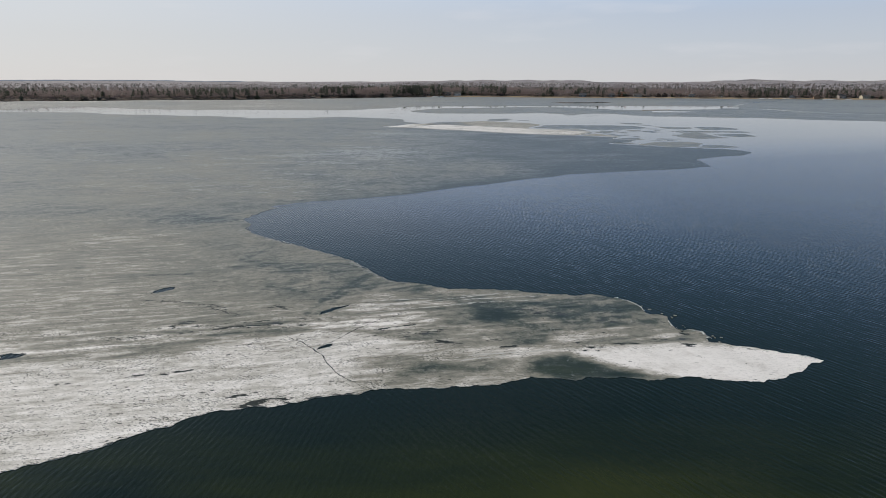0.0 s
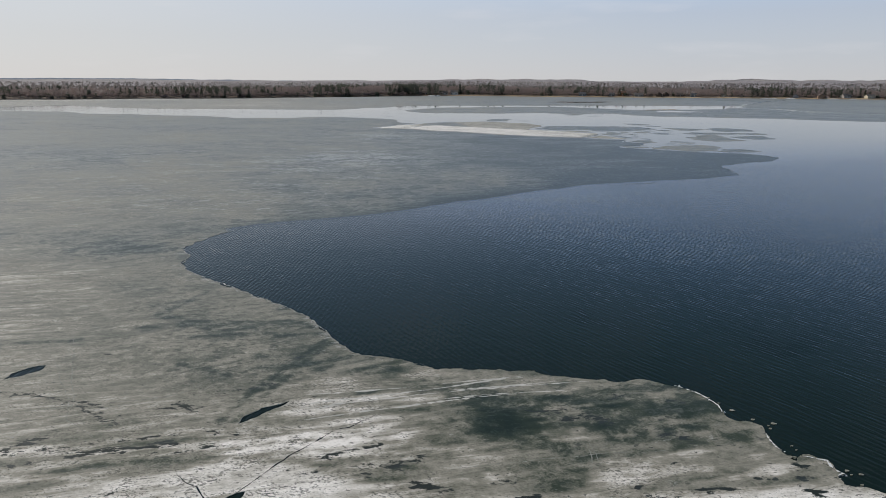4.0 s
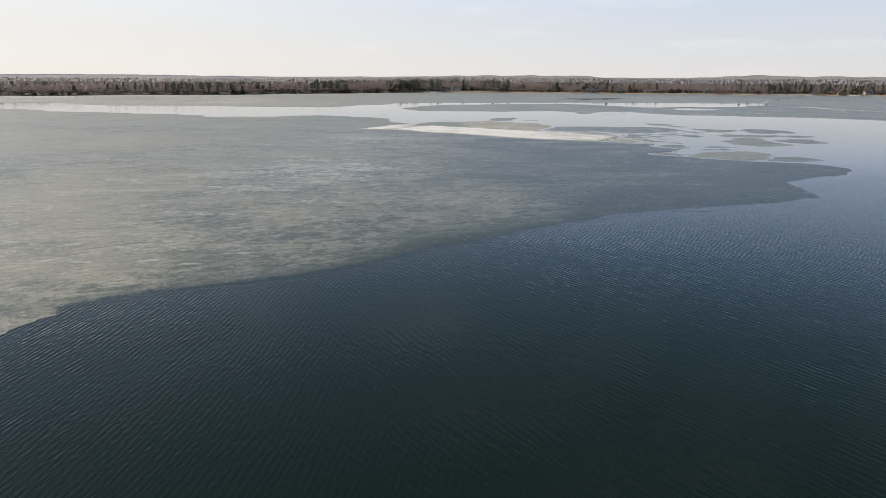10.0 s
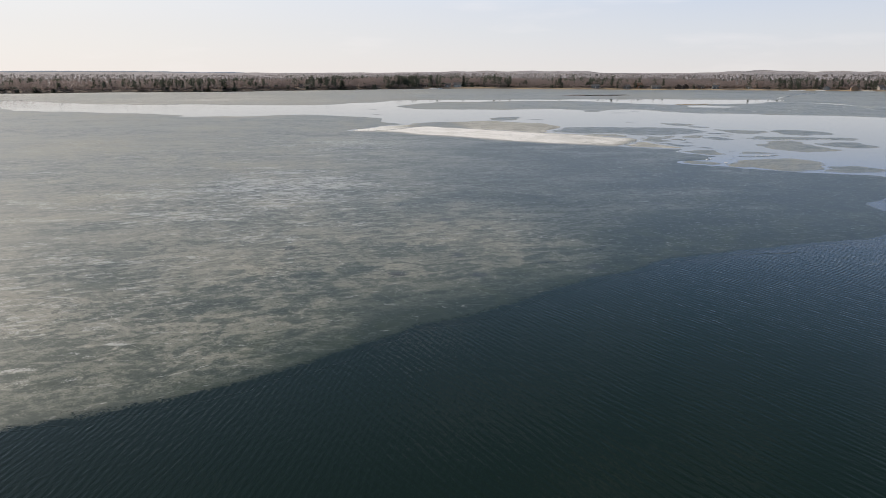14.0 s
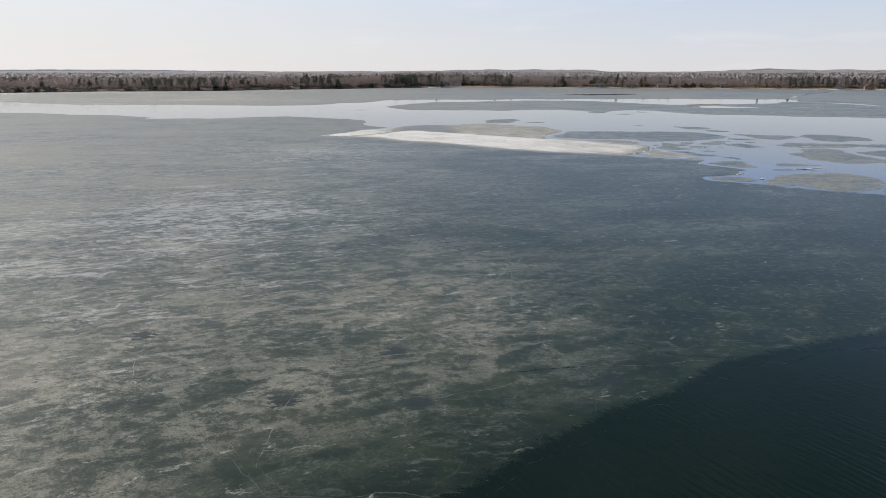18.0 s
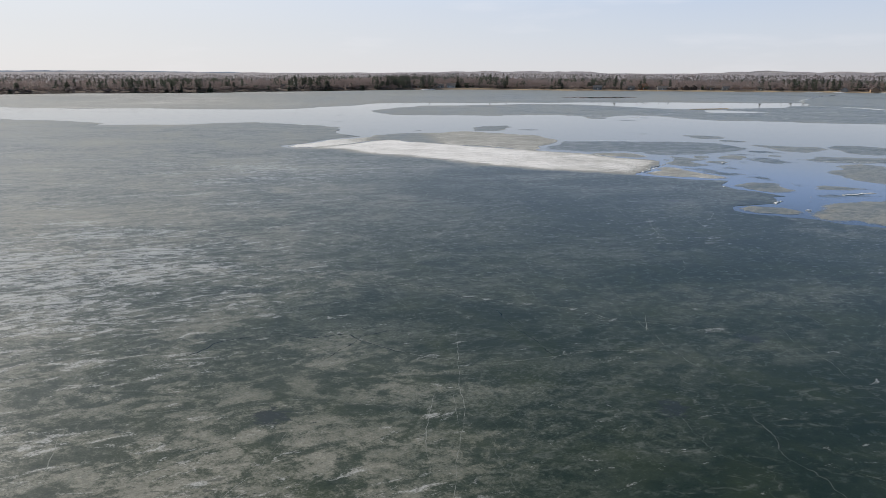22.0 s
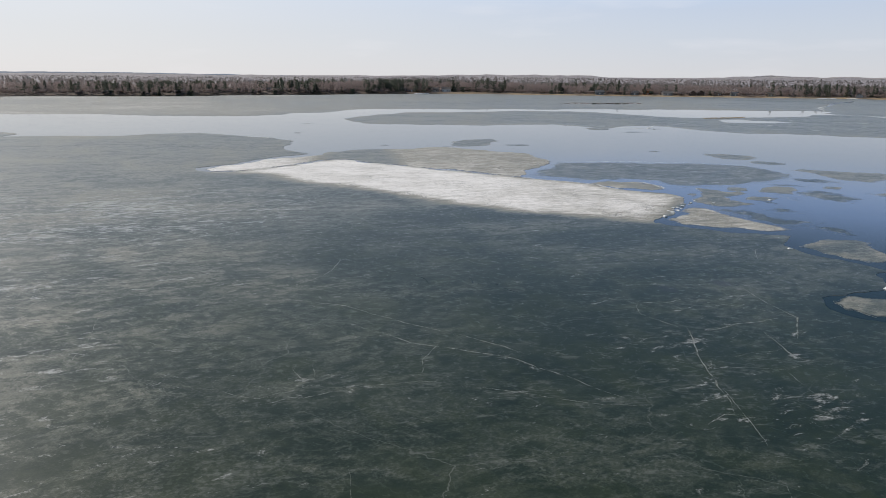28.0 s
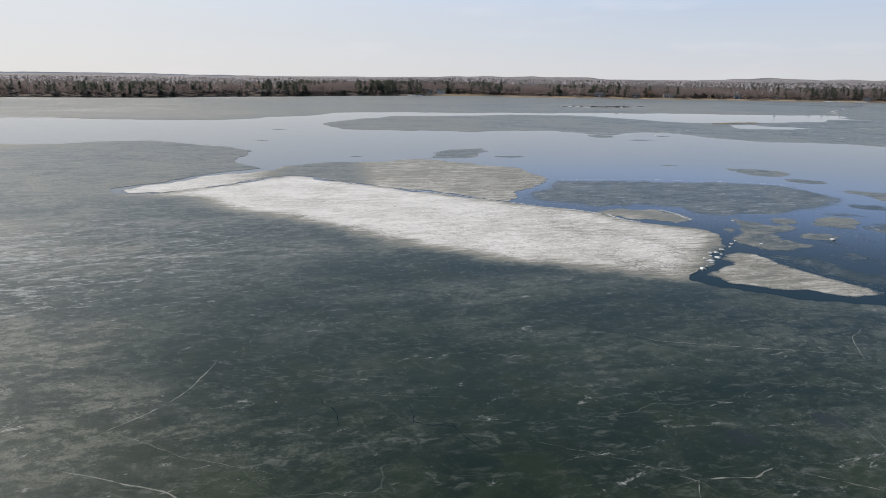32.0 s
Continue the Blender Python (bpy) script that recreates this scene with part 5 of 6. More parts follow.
# faint network of older seams over the wide sheet
for k in range(56):
    x, y = rng.uniform(-75, 45), rng.uniform(90, 228)
    ang = rng.choice((rng.gauss(0.05, 0.3), rng.gauss(0.05, 0.3), rng.gauss(1.5, 0.5)))
    ln = rng.uniform(6, 26)
    line = [(x, y)]
    for j in range(5):
        ang += rng.gauss(0, 0.16)
        x, y = x + math.cos(ang) * ln / 5, y + math.sin(ang) * ln / 5
        line.append((x, y))
    if all(inside(np.array([a]), np.array([b]), MAIN)[0] for a, b in line):
        ribbon("seam", line, rng.uniform(0.022, 0.034), 0.034, MAT_FROST, ice_sheet, rng, 0.05, 0.9, "pale refrozen crack")


def block(x, y, z, size, rng):
    """Verts and faces of one angular lump of ice."""
    base = [(-1, -1, 0), (1, -1, 0), (1, 1, 0), (-1, 1, 0), (-.8, -.8, 1), (.8, -.8, 1), (.8, .8, 1), (-.8, .8, 1), (0, 0, 1.25)]
    a = rng.uniform(0, 6.3)
    sx, sy, sz = size * rng.uniform(0.6, 1.3), size * rng.uniform(0.5, 1.0), size * rng.uniform(0.10, 0.22)
    out = []
    for u, v, w in base:
        u, v, w = (u + rng.uniform(-.3, .3)) * sx / 2, (v + rng.uniform(-.3, .3)) * sy / 2, (w + rng.uniform(-.15, .15)) * sz
        out.append((x + u * math.cos(a) - v * math.sin(a), y + u * math.sin(a) + v * math.cos(a), z + w - 0.05))
    return out, [(0, 3, 2, 1), (0, 1, 5, 4), (1, 2, 6, 5), (2, 3, 7, 6), (3, 0, 4, 7), (4, 5, 8), (5, 6, 8), (6, 7, 8), (7, 4, 8)]


def ridge(line, size, step, parent, label):
    verts, faces = [], []
    for x, y in ragged(line, 0.06, step, rng, False):
        b, f = block(x + rng.gauss(0, 0.12), y + rng.gauss(0, 0.12), 0.03, size * rng.uniform(0.35, 0.9), rng)
        k = len(verts)
        verts += b
        faces += [tuple(i + k for i in q) for q in f]
    ribbon("snow_line", line, size * 0.7, 0.07, MAT_CHUNK, parent, rng, 0.05, step * 1.5, "thin line of white crushed ice")
    tagged(link("pressure_ridge", verts, faces, MAT_CHUNK, parent, label), kind="stuff")


ribbon("foam_line", EDGE_NOTCH[:28], 0.11, 0.05, MAT_RIM, ice_sheet, rng, 0.09, 0.2, "pale foam washed up along the edge of the ice")
ridge(pts("14.4,11.8 15.2,11.3 16.1,10.1 16.5,9.1 16.6,7.6"), 0.16, 0.09, ice_sheet, "white foam and crumbled ice along the edge")
ridge(pts("18.2,5.2 18.1,4.4 18.3,3.2"), 0.14, 0.10, ice_sheet, "white foam and crumbled ice along the edge")
ridge(pts("19.2,2.7 20.4,2.3 20.3,1.5 20.6,1.0 20.1,0.7"), 0.2, 0.12, ice_sheet, "white foam and crumbled ice along the edge")
ridge(pts("26.3,-2.5 27.1,-3.0 27.8,-3.6"), 0.2, 0.10, ice_sheet, "white foam and crumbled ice along the edge")
ridge(pts("46.4,258.4 44,260.8 43,263.4 39.5,265.8 34.4,268.2"), 0.5, 0.35, ice_sheet, "white heaped ice along the broken edge")
ridge(pts("34.4,268.2 28.4,272 17.4,279 7.2,284"), 0.28, 0.3, ice_sheet, "thin white pushed-up ice line")
ridge(pts("7.2,284 -4,291 -13,296.8"), 0.28, 0.35, ice_sheet, "thin white pushed-up ice line")
ridge(pts("-35,273 -30,276 -25,284 -19,294"), 0.35, 0.6, ice_sheet, "thin white pushed-up ice line")
ridge(pts("-80,366.4 -64,359.4 -50,353.6 -40,345"), 0.4, 0.45, ice_sheet, "white broken ice along the channel")
ridge(pts("59,429 69,432.7 75.5,425.5 85,421 91,418 97,434 104,441 116,455 124,462"), 0.45, 0.4, band_ice, "white broken ice along the floe")
ridge(pts("254,540 261,500 284,455"), 0.9, 0.8, band_ice, "white line of pushed-up ice")
ridge(pts("284,455 330,412 416,330"), 1.0, 0.8, band_ice, "white line of pushed-up ice")
ribbon("crack", pts("292,676 308,702 322,726 338,757 353,776 380,807 410,850"), 6.0, 0.056, MAT_LEAD, far_ice, rng, 0.06, 5.0, "dark open crack")
ribbon("crushed_ice", pts("256,600 266,626 284,664 304,698"), 1.6, 0.06, MAT_SNOW, far_ice, rng, 0.06, 4.0, "pale crushed ice along a crack")
ridge(pts("266,628 282,662 304,697"), 0.8, 1.5, far_ice, "white broken ice along a crack")
for fl in [o for o in scene.objects if o.get("label") == "small pale floe with a white rim"]:
    ridge(pts("52,268.3 54,264.6 54.9,260.6"), 0.5, 0.3, fl, "white heaped ice along the broken edge")
for fl in [o for o in scene.objects if o.get("label") == "thin dark blue-grey sheet of slushy ice"]:
    ridge(pts("39,298.8 53,301.6 77,300.6 86,297.8"), 0.16, 0.25, fl, "thin white rim of crushed ice")
for fl in [o for o in scene.objects if o.get("label") == "slushy broken ice floe in open water"]:
    xs = [v.co.x for v in fl.data.vertices]
    if min(xs) < 75:
        ridge(pts("75,207 78,208 82,209.6"), 0.6, 0.25, fl, "white heaped ice on a slushy floe")
    elif max(xs) < 132 and min(v.co.y for v in fl.data.vertices) < 255:
        ridge(pts("93,255 98,253.6 106,253.6 118,254.6"), 0.45, 0.3, fl, "white heaped ice on a slushy floe")
# pale flakes left standing on the dark end of the long floe
v, f = [], []
for k in range(150):
    x, y = rng.uniform(150, 330), rng.uniform(370, 500)
    if not inside(np.array([x]), np.array([y]), BAND)[0] or noise.noise((x / 30, y / 14, 5.5)) < -0.05:
        continue
    L, w, k0 = rng.uniform(0.8, 3.2), rng.uniform(0.3, 0.7), len(v)
    v += [(x + L * math.cos(a) * rng.uniform(0.6, 1), y + w * math.sin(a) * rng.uniform(0.6, 1), 0.06 + 0.05 * rng.random()) for a in (0, 1, 2, 3.1, 4.2, 5.2)]
    v.append((x, y, 0.18))
    f += [(k0 + j, k0 + (j + 1) % 6, k0 + 6) for j in range(6)]
tagged(link("ice_flakes", v, f, MAT_SNOW, band_ice, "white flakes of broken ice"), kind="stuff")
# slush adrift beside the headland
v, f = [], []
for k in range(26):
    x, y = rng.choice(((18.8, 3.2), (19.6, 1.6), (21, 0.6), (18.2, 6.4), (16.6, 9)))
    x, y, L = x + rng.gauss(0.1, 0.35), y + rng.gauss(0.0, 0.5), rng.uniform(0.08, 0.24)
    k0, m = len(v), 7
    for j in range(m):
        a, r = 6.2832 * j / m, rng.uniform(0.5, 1.0)
        v.append((x + math.cos(a) * r * L, y + math.sin(a) * r * L * 0.7, 0.03 + rng.random() * 0.03))
    f.append(tuple(range(k0, k0 + m)))
    f += [(k0 + (j + 1) % m, k0 + j, k0 + m + j, k0 + m + (j + 1) % m) for j in range(m)]
    v += [(p[0], p[1], -0.1) for p in v[k0:k0 + m]]
slush = link("slush", v, f, MAT_ICE)
at = slush.data.attributes.new("cover", "FLOAT", "POINT")
at.data.foreach_set("value", np.full(len(v), 0.55, np.float32))
tagged(slush, "bits of slush and crumbled ice adrift beside the ice", "slush", kind="stuff")
for k, (x, y) in enumerate(pts("49.3,238 50.4,239.2 49.4,236 51.6,241 52,240.2 52.8,242.2 54.4,244 48.4,234.6 49.6,237 51,238.6 47.6,233.4 50.8,240.6 55.2,245.6 56.4,247.4 59,245.6 61,260.6 69.9,249.4 57.6,214.6 60,198.8 60.8,199.6 61.6,200.4 62.4,193")):
    b, f = block(0, 0, 0, rng.uniform(0.3, 0.75), rng)
    ck = link("ice_chunk", b, f, MAT_CHUNK)
    ck.location = (x, y, 0.06)
    tagged(ck, "white angular chunk of ice adrift in a lead", "ice chunk", group="ice chunks")


# ---- trees ----
def cone_tube(p, q, r0, r1, n=5):
    """A tapered limb from p to q."""
    p, q = Vector(p), Vector(q)
    d = (q - p).normalized()
    u = d.orthogonal().normalized()
    w = d.cross(u)
    v = []
    for c, r in ((p, r0), (q, r1)):
        v += [tuple(c + (u * math.cos(6.2832 * i / n) + w * math.sin(6.2832 * i / n)) * r) for i in range(n)]
    return v, [(i, (i + 1) % n, n + (i + 1) % n, n + i) for i in range(n)]


class Soup:
    def __init__(self):
        self.v, self.f = [], []

    def add(self, v, f):
        k = len(self.v)
        self.v += v
        self.f += [tuple(i + k for i in q) for q in f]

    def sliver(self, p, d, width, r):
        """One thin leaf or twig."""
        s = Vector((r.gauss(0, 1), r.gauss(0, 1), r.gauss(0, 0.5))).cross(d)
        s = s.normalized() * width / 2 if s.length > 1e-6 else Vector((width / 2, 0, 0))
        p = Vector(p)
        self.add([tuple(p - s), tuple(p + s), tuple(p + d)], [(0, 1, 2)])


def pine(h, r, fine=1.0):
    """A pine or spruce: straight trunk, whorls of needle sprays in clumps, an uneven outline with gaps."""
    wood, leaf = Soup(), Soup()
    lean = Vector((r.gauss(0, 0.02), r.gauss(0, 0.02), 1)).normalized()
    wood.add(*cone_tube((0, 0, -0.6), lean * h * 0.96, h * 0.014, h * 0.003))
    spruce = r.random() < 0.35
    low = r.uniform(0.06, 0.15) if spruce else r.uniform(0.22, 0.42)
    wide = h * (r.uniform(0.15, 0.19) if spruce else r.uniform(0.20, 0.28))
    levels = int(11 * fine) + 4
    for i in range(levels):
        t = low + (1 - low) * (i + r.uniform(-0.3, 0.3)) / levels
        u = max(0.0, (t - low) / (1 - low))
        reach = wide * ((1 - u) ** 0.85 if spruce else math.sin(math.pi * min(1, 0.30 + u * 0.66)) ** 0.6) + 0.25
        for j in range(int(5 * fine) + 2):
            if r.random() < 0.15:
                continue
            a = r.uniform(0, 6.283)
            L = reach * r.uniform(0.45, 1.1)
            root = lean * (h * t)
            tip = root + Vector((math.cos(a) * L, math.sin(a) * L, L * r.uniform(-0.35, 0.3)))
            if fine >= 1 and j % 3 == 0:
                wood.add(*cone_tube(root, tip, 0.05, 0.015, 3))
            clump = root.lerp(tip, r.uniform(0.6, 0.95))
            for k in range(5):
                d = Vector((r.gauss(0, 1), r.gauss(0, 1), r.gauss(0.15, 0.7))).normalized()
                leaf.sliver(clump + d * r.uniform(0.0, 0.5), d * r.uniform(0.6, 1.2) / fine ** 0.4, r.uniform(0.45, 0.95) / fine ** 0.5, r)
    for k in range(6):
        leaf.sliver(lean * h * r.uniform(0.90, 0.97), Vector((r.gauss(0, .5), r.gauss(0, .5), 0.8)), 0.5, r)
    return wood, leaf


def bare_tree(h, r, fine=1.0):
    """A leafless birch or aspen: pale trunk, rising limbs that fork, a rounded haze of twigs."""
    wood, twig = Soup(), Soup()
    mid = Vector((r.gauss(0, 0.3), r.gauss(0, 0.3), h * 0.45))
    top = mid + Vector((r.gauss(0, 0.5), r.gauss(0, 0.5), h * 0.45))
    wood.add(*cone_tube((0, 0, -0.6), mid, h * 0.010, h * 0.007))
    wood.add(*cone_tube(mid, top, h * 0.007, h * 0.002))
    tips = []
    wide = h * r.uniform(0.15, 0.23)
    for i in range(int(9 * fine) + 3):
        t = r.uniform(0.25, 0.85)
        root = Vector((0, 0, -0.6)).lerp(mid, t / 0.5) if t < 0.5 else mid.lerp(top, (t - 0.5) / 0.5)
        a = r.uniform(0, 6.283)
        L = wide * math.sin(math.pi * min(1, t + 0.12)) ** 0.6 * r.uniform(0.7, 1.15)
        tip = root + Vector((math.cos(a) * L, math.sin(a) * L, L * r.uniform(0.8, 1.7)))
        if fine > 0.5:
            wood.add(*cone_tube(root, tip, h * 0.004, h * 0.0012, 3))
        tips.append((root, tip))
    tips.append((mid, top))
    for i in range(int(230 * fine)):
        root, tip = tips[r.randrange(len(tips))]
        c = root.lerp(tip, r.uniform(0.25, 1.05)) + Vector((r.gauss(0, 0.35), r.gauss(0, 0.35), r.gauss(0, 0.3)))
        d = (tip - root).normalized() * 0.5 + Vector((r.gauss(0, 0.7), r.gauss(0, 0.7), r.gauss(0.5, 0.5)))
        twig.sliver(c, d * r.uniform(0.6, 1.2), r.uniform(0.13, 0.26) / fine ** 0.85, r)
    return wood, twig


def tree_thing(kind, h, seed):
    r = random.Random(seed)
    wood, crown = (pine if kind == "pine" else bare_tree)(h, r)
    e = new("pine_tree" if kind == "pine" else "bare_tree")
    link("trunk", wood.v, wood.f, MAT_BARK if kind == "pine" else MAT_BIRCH, e)
    link("crown", crown.v, crown.f, MAT_PINE if kind == "pine" else MAT_TWIG, e)
    if kind == "pine":
        tagged(e, "dark green conifer on the lake shore", "tree", group="shore conifers")
    else:
        tagged(e, "leafless grey-brown birch on the lake shore", "tree", group="shore birches")
    return e


def shore_place(ang, back):
    i = ang / (2 * math.pi) * NA
    r = RAD[int(math.floor(i)) % NA] * (1 - i % 1) + RAD[int(math.floor(i) + 1) % NA] * (i % 1) + back
    return CX + r * math.sin(ang), CY + r * math.cos(ang)


def pine_share(x):
    """How much of the wood is conifer along the shore."""
    g = noise.noise((x / 55, 3.3, 0)) + 0.5 * noise.noise((x / 18, 8.3, 0))
    base = 0.40 if x < -260 else 0.46 if x < 60 else 0.36 if x < 230 else 0.20 if x < 420 else 0.5
    return base - 0.16 + 0.7 * g


def tallness(x):
    """The wood is low on the sunny side, tallest in the pines at the head of the lake."""
    return 0.72 if x < -330 else 0.72 + 0.30 * (x + 330) / 180 if x < -150 else 1.02 if x < 80 else 0.90


COTTAGES = [
    (-211, 900, 18, 8, 6, 2.6, (0.50, 0.46, 0.40), (0.20, 0.18, 0.17), "pale small cottage under tall pines"),
    (-188, 914, 20, 7, 6, 2.5, (0.55, 0.50, 0.42), (0.22, 0.19, 0.18), "pale small cottage under tall pines"),
    (-59, 990, 4, 16, 7, 2.6, (0.22, 0.13, 0.09), (0.17, 0.12, 0.10), "long low brown cottage behind the bank"),
    (-30, 1004, 2, 9, 7, 2.9, (0.42, 0.40, 0.37), (0.2, 0.18, 0.17), "grey cottage among pines"),
    (-16, 1006, 0, 11, 8, 3.6, (0.74, 0.73, 0.70), (0.24, 0.22, 0.21), "white cottage among dark pines"),
    (171, 968, -3, 10, 7, 2.8, (0.17, 0.20, 0.23), (0.2, 0.2, 0.21), "blue-grey cottage by the shore"),
    (212, 966, -2, 9, 7, 2.5, (0.22, 0.21, 0.195), (0.19, 0.18, 0.18), "grey cottage behind a sandy bank"),
    (229, 972, 0, 10, 8, 4.2, (0.52, 0.23, 0.11), (0.30, 0.17, 0.11), "orange wooden cottage by the shore"),
    (251, 966, 4, 12, 7, 2.6, (0.38, 0.35, 0.32), (0.30, 0.27, 0.25), "low grey cottage with a pale roof"),
    (282, 968, 78, 9, 8, 3.0, (0.08, 0.06, 0.05), (0.07, 0.065, 0.06), "dark brown gabled cottage"),
    (292, 970, 80, 9, 8, 3.0, (0.08, 0.06, 0.05), (0.07, 0.065, 0.06), "dark brown gabled cottage"),
    (312, 968, -2, 10, 6, 2.5, (0.30, 0.20, 0.14), (0.22, 0.17, 0.14), "brown low cottage by the shore"),
    (332, 968, 0, 9, 6, 2.6, (0.24, 0.265, 0.275), (0.3, 0.3, 0.3), "pale blue cottage by the shore"),
    (373, 966, 0, 8, 6, 2.6, (0.48, 0.38, 0.26), (0.3, 0.25, 0.2), "tan cottage in birches"),
    (470, 953, 60, 7, 7, 2.4, (0.33, 0.34, 0.35), (0.22, 0.24, 0.26), "white two-storey cottage beside pines"),
    (503, 948, 70, 10, 8, 3.2, (0.40, 0.27, 0.18), (0.26, 0.2, 0.17), "brown gabled cottage by the shore"),
    (535, 944, 10, 11, 8, 3.0, (0.42, 0.38, 0.34), (0.28, 0.25, 0.23), "grey cottage with a porch"),
    (565, 938, 10, 12, 7, 2.8, (0.62, 0.56, 0.42), (0.3, 0.27, 0.24), "cream low cottage by the shore"),
    (607, 926, 65, 9, 8, 2.6, (0.52, 0.52, 0.50), (0.3, 0.29, 0.28), "white gabled cottage by the shore"),
]


def clear_view(x, y):
    """False where a tree would stand on a cottage or right in front of it."""
    return all(abs(x - c[0]) > c[3] * 0.36 or y > c[1] + 9 for c in COTTAGES)


tr = random.Random(21)
FIRST = {"pine": [tree_thing("pine", h, 40 + i) for i, h in enumerate((14.5, 13, 16, 11.5, 9.5))],
         "bare": [tree_thing("bare", h, 60 + i) for i, h in enumerate((12.5, 11, 13.5, 9.6, 11.6))]}
used = set()
ang = radians(-50)
while ang < radians(43):
    ang += tr.uniform(0.55, 1.25) * 3.8 / 900
    x, y = shore_place(ang, tr.uniform(11, 34) if ang > -0.05 else tr.uniform(1, 24))
    if not clear_view(x, y):
        continue
    kind = "pine" if tr.random() < pine_share(x) else "bare"
    src = tr.choice(FIRST[kind])
    s = tr.uniform(0.72, 1.14) * tallness(x)
    if kind == "pine" and tr.random() < 0.35:
        s *= 1.16
    m = pose(x, y, ground_at(x, y) - 0.2, 0, 0, tr.uniform(0, 360))
    if src.name not in used:
        used.add(src.name)
        src.matrix_basis = m
    else:
        w = s * tr.uniform(0.95, 1.5)
        copy_thing(src, m).scale = (w, w, s * tr.uniform(0.9, 1.15))


def stand(name, count, a0, a1, near, far, fine, label, seed, size=1.0, widths=1.0, conifer=None):
    """Woods that nobody could count: many trees joined, conifers and bare trees apart."""
    r = random.Random(seed)
    kinds = {}
    for kind in ("pine", "bare"):
        kinds[kind] = []
        for i in range(7):
            h, own = (r.uniform(10.5, 14) if kind == "pine" else r.uniform(9.5, 12.5)) * size, random.Random(seed * 31 + i)
            w, c = (pine if kind == "pine" else bare_tree)(h, own, fine)
            kinds[kind].append((np.array(w.v), w.f, np.array(c.v), c.f))
    acc = {k: [[], [], 0] for k in ("pw", "pl", "bw", "bl")}
    for i in range(count):
        a = r.uniform(a0, a1)
        d = near + (far - near) * r.random() ** 1.25
        x, y = shore_place(radians(a), d)
        if d < 60 and not clear_view(x, y):
            continue
        z = ground_at(x, y) - 0.3
        share = pine_share(x) - 0.1 if d < 150 else -0.04 + 0.55 * noise.noise((x / 160, y / 260, 7.7)) if d < 650 else -0.22 + 0.8 * noise.noise((x / 420, y / 150, 7.7))
        if conifer is not None:
            share = conifer
        kind = "pine" if r.random() < share else "bare"
        wv, wf, cv, cf = r.choice(kinds[kind])
        s, t = r.uniform(0.8, 1.15) * (tallness(x) if d < 1900 else 1.0), r.uniform(0, 6.283)
        R = np.array([[math.cos(t) * widths, -math.sin(t) * widths, 0], [math.sin(t) * widths, math.cos(t) * widths, 0], [0, 0, 1]]) * s
        for key, v, f in ((kind[0] + "w", wv, wf), (kind[0] + "l", cv, cf)):
            q = acc[key]
            q[0].append(v @ R.T + (x, y, z))
            q[1].append((f, q[2]))
            q[2] += len(v)
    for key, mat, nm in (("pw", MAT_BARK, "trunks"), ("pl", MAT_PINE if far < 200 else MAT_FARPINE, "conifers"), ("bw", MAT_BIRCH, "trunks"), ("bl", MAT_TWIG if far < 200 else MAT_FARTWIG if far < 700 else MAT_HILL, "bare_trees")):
        vs, fs, k = acc[key]
        if k:
            ob = link(name, np.concatenate(vs).tolist(), [tuple(i + o for i in q) for f, o in fs for q in f], mat)
            tagged(ob, label, "woods", kind="stuff")


stand("woods", 3200, -52, 45, 18, 150, 0.55, "mixed conifers and bare birches behind the shore", 5)
stand("shore_brush", 2700, -52, 45, 14, 60, 0.22, "bare brown alder brush along the shore", 9, 0.42, 1.7, 0.04)
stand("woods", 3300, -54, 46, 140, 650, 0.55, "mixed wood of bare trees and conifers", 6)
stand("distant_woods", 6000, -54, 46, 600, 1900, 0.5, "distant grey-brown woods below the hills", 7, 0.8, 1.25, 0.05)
stand("shore_brush", 700, -52, -6, 0, 16, 0.22, "dark brush and small conifers along the shore", 12, 0.4, 1.6, 0.08)
stand("distant_woods", 900, 45, 308, 10, 120, 0.12, "woods round the rest of the lake", 8, 1.0, 1.6)


# ---- cottages and shore clutter ----
MAT_GLASS = plain("dark_window", (0.02, 0.025, 0.03), (0.04, 0.05, 0.06), 2.0, 0.08, 0.0)
MAT_TRIM = plain("white_trim", (0.7, 0.7, 0.68), (0.6, 0.6, 0.58), 3.0, 0.6)


def box(x0, y0, z0, x1, y1, z1):
    bm = bmesh.new()
    bmesh.ops.create_cube(bm, size=1)
    for v in bm.verts:
        v.co = Vector(((x0 + x1) / 2 + v.co.x * (x1 - x0), (y0 + y1) / 2 + v.co.y * (y1 - y0), (z0 + z1) / 2 + v.co.z * (z1 - z0)))
    return bm


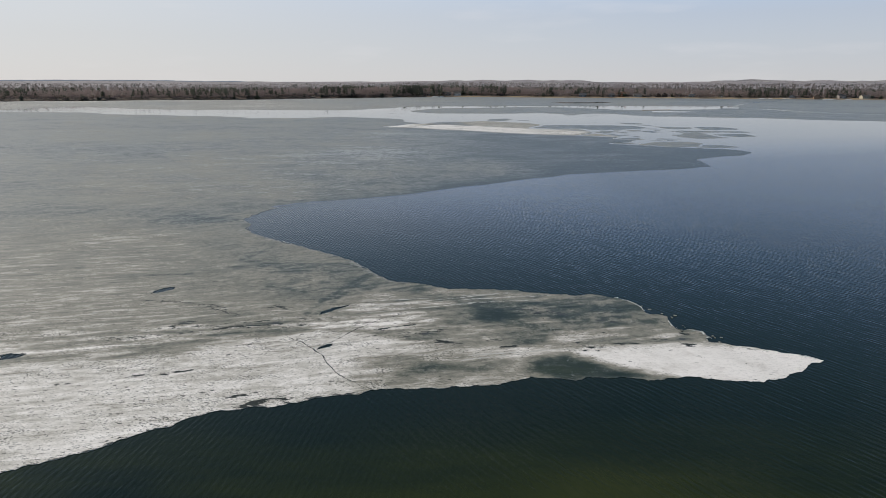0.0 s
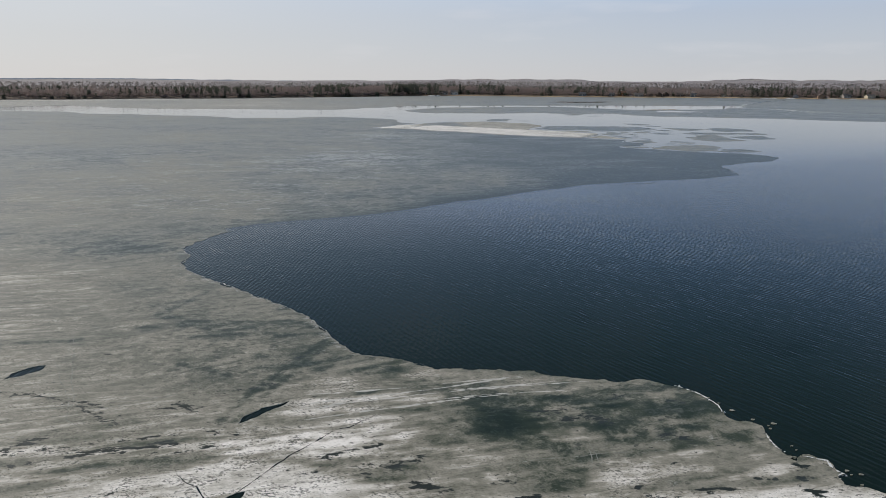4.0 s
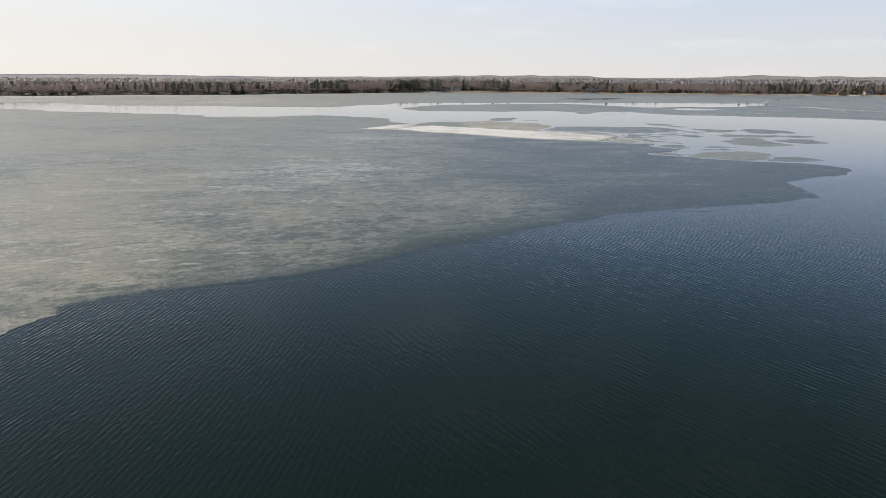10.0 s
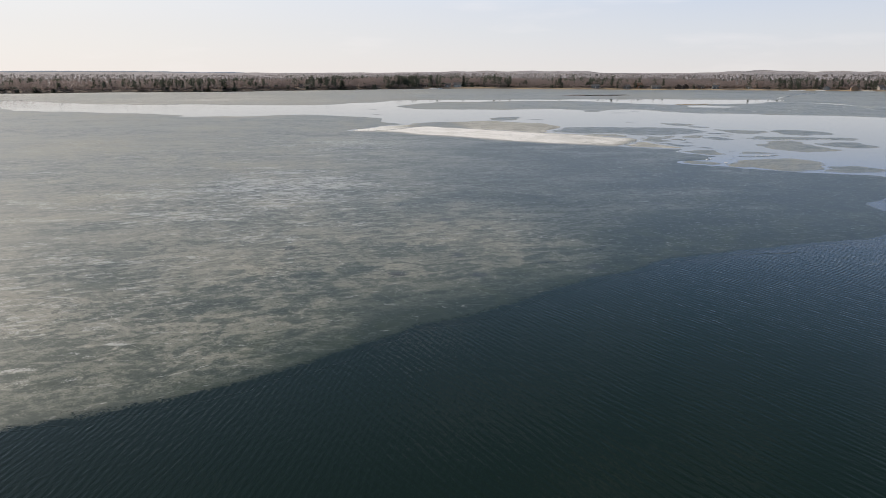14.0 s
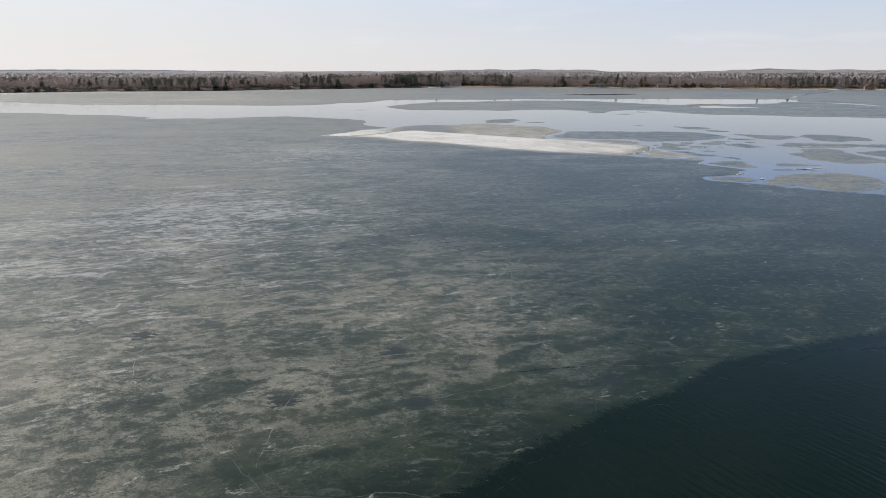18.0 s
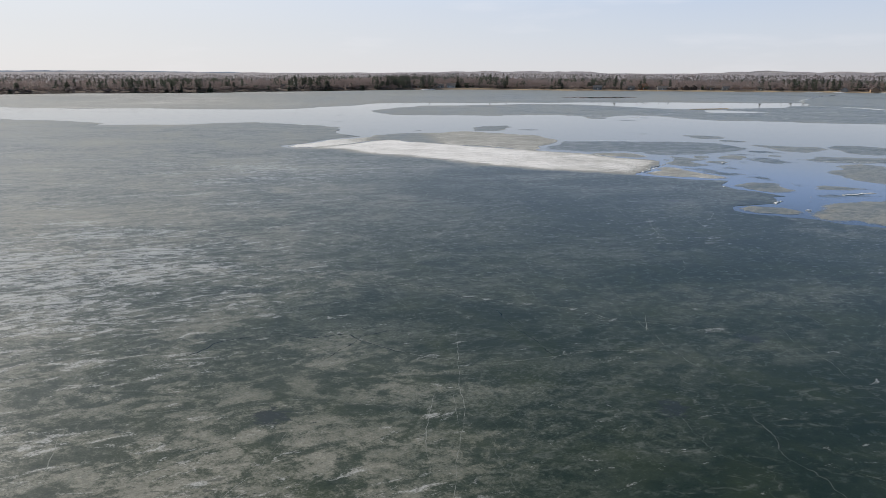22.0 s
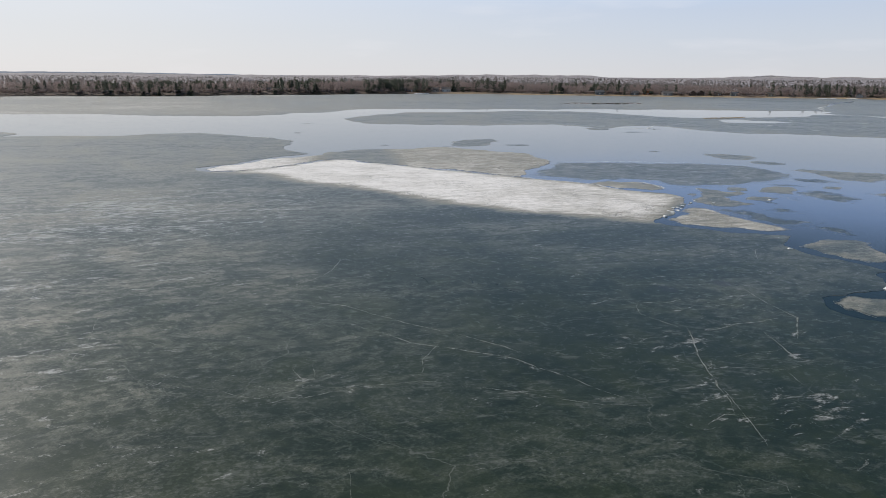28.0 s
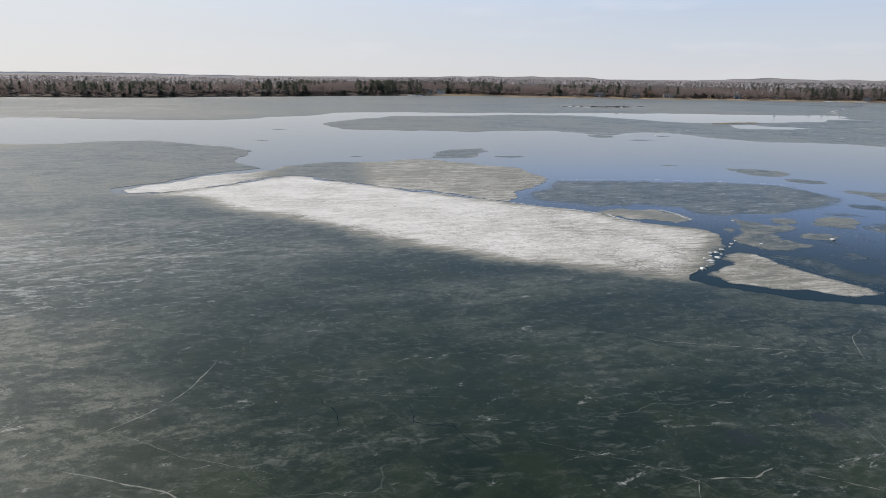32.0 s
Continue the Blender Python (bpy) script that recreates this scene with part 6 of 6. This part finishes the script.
def cottage(x, y, turn, w, d, h, wall, roof, label):
    """A lakeside cottage: walls with gables, overhanging roof, door, windows and a chimney; its front looks to -y."""
    mw = plain("cottage_wall", wall, tuple(c * 0.75 for c in wall), 2.5, 0.8)
    mr = plain("cottage_roof", tuple(c * 0.55 for c in roof), tuple(c * 0.35 for c in roof), 2.0, 0.85)
    e = new("cottage")
    top = h + d * 0.32
    wv = [(-w / 2, -d / 2, -0.8), (w / 2, -d / 2, -0.8), (w / 2, d / 2, -0.8), (-w / 2, d / 2, -0.8),
          (-w / 2, -d / 2, h), (w / 2, -d / 2, h), (w / 2, d / 2, h), (-w / 2, d / 2, h), (-w / 2, 0, top), (w / 2, 0, top)]
    link("wall", wv, [(0, 1, 5, 4), (2, 3, 7, 6), (1, 2, 6, 9, 5), (3, 0, 4, 8, 7), (3, 2, 1, 0)], mw, e)
    o = 0.5
    for side in (-1, 1):
        ey, ez = side * (d / 2 + o), h - o * 0.64
        rv = [(-w / 2 - o, ey, ez), (w / 2 + o, ey, ez), (w / 2 + o, 0, top + 0.02), (-w / 2 - o, 0, top + 0.02)]
        rv += [(a, b, c + 0.22) for a, b, c in rv]
        link("roof", rv, [(0, 1, 2, 3), (4, 7, 6, 5), (0, 4, 5, 1), (1, 5, 6, 2), (2, 6, 7, 3), (3, 7, 4, 0)], mr, e)
    part("door", box(-0.5, -d / 2 - 0.06, 0.1, 0.5, -d / 2 + 0.02, 2.1), MAT_TRIM, e)
    k = max(2, int(w / 3))
    for i in range(k):
        cx = -w / 2 + (i + 0.5) * w / k
        if abs(cx) < 1.1:
            cx += 1.6
        win = part("window", box(cx - 0.75, -d / 2 - 0.05, 0.8, cx + 0.75, -d / 2 + 0.02, 2.0), MAT_TRIM, e)
        part("pane", box(cx - 0.62, -d / 2 - 0.08, 0.92, cx + 0.62, -d / 2 - 0.04, 1.88), MAT_GLASS, win)
    part("chimney", box(w * 0.22, 0.5, h, w * 0.22 + 0.7, 1.2, top + 0.9), plain("chimney_brick", (0.28, 0.16, 0.12), (0.2, 0.12, 0.1), 4.0), e)
    e.matrix_basis = pose(x, y, ground_at(x, y) + 0.2, 0, 0, turn)
    return tagged(e, label, "cottage", group="shore cottages")


for c in COTTAGES:
    cottage(*c)


def snowbank(x, y, length, turn):
    """A low remnant of shore ice and snow heaped along the waterline."""
    v, f = [], []
    n = 14
    r = random.Random(int(x))
    for i in range(n + 1):
        t = i / n - 0.5
        end = math.sqrt(max(0.02, 1 - (2 * t) ** 2))
        for j, (a, b) in enumerate(((-1, 0), (-0.5, 0.7), (0.1, 1.0), (0.6, 0.6), (1, 0))):
            v.append((t * length, a * 1.8 * end + r.gauss(0, 0.15), -0.2 + b * 0.55 * end * r.uniform(0.7, 1.2)))
    for i in range(n):
        for j in range(4):
            f.append((i * 5 + j, i * 5 + j + 5, i * 5 + j + 6, i * 5 + j + 1))
    ob = link("snowbank", v, f, MAT_CHUNK)
    ob.matrix_basis = pose(x, y, 0.25, 0, 0, turn)
    tagged(ob, "old white snow heaped along the waterline", "snowbank", group="snowbanks")


for x, length in ((425, 16), (459, 14), (436, 8), (520, 18), (-47, 12), (-38, 8), (548, 10)):
    a = math.atan2(x - CX, 945 - CY)
    px, py = shore_place(a, -1.0)
    qx, qy = shore_place(a + 0.004, -1.0)
    snowbank(px, py, length, math.degrees(math.atan2(qy - py, qx - px)))


def reeds(x0, x1, y, count, label):
    """Dry reed stems standing through the ice."""
    r = random.Random(77)
    stems = Soup()
    for i in range(count):
        x = r.uniform(x0, x1)
        stems.sliver((x, y + (x - x0) * 0.5 + r.gauss(0, 1.5), 0.0), Vector((r.gauss(0, 0.15), r.gauss(0, 0.15), r.uniform(0.25, 0.6))), 0.16, r)
    tagged(link("reeds", stems.v, stems.f, MAT_REED), label, "reeds", kind="stuff")


reeds(141, 168, 499.6, 700, "dry yellow reeds standing at the edge of the ice")
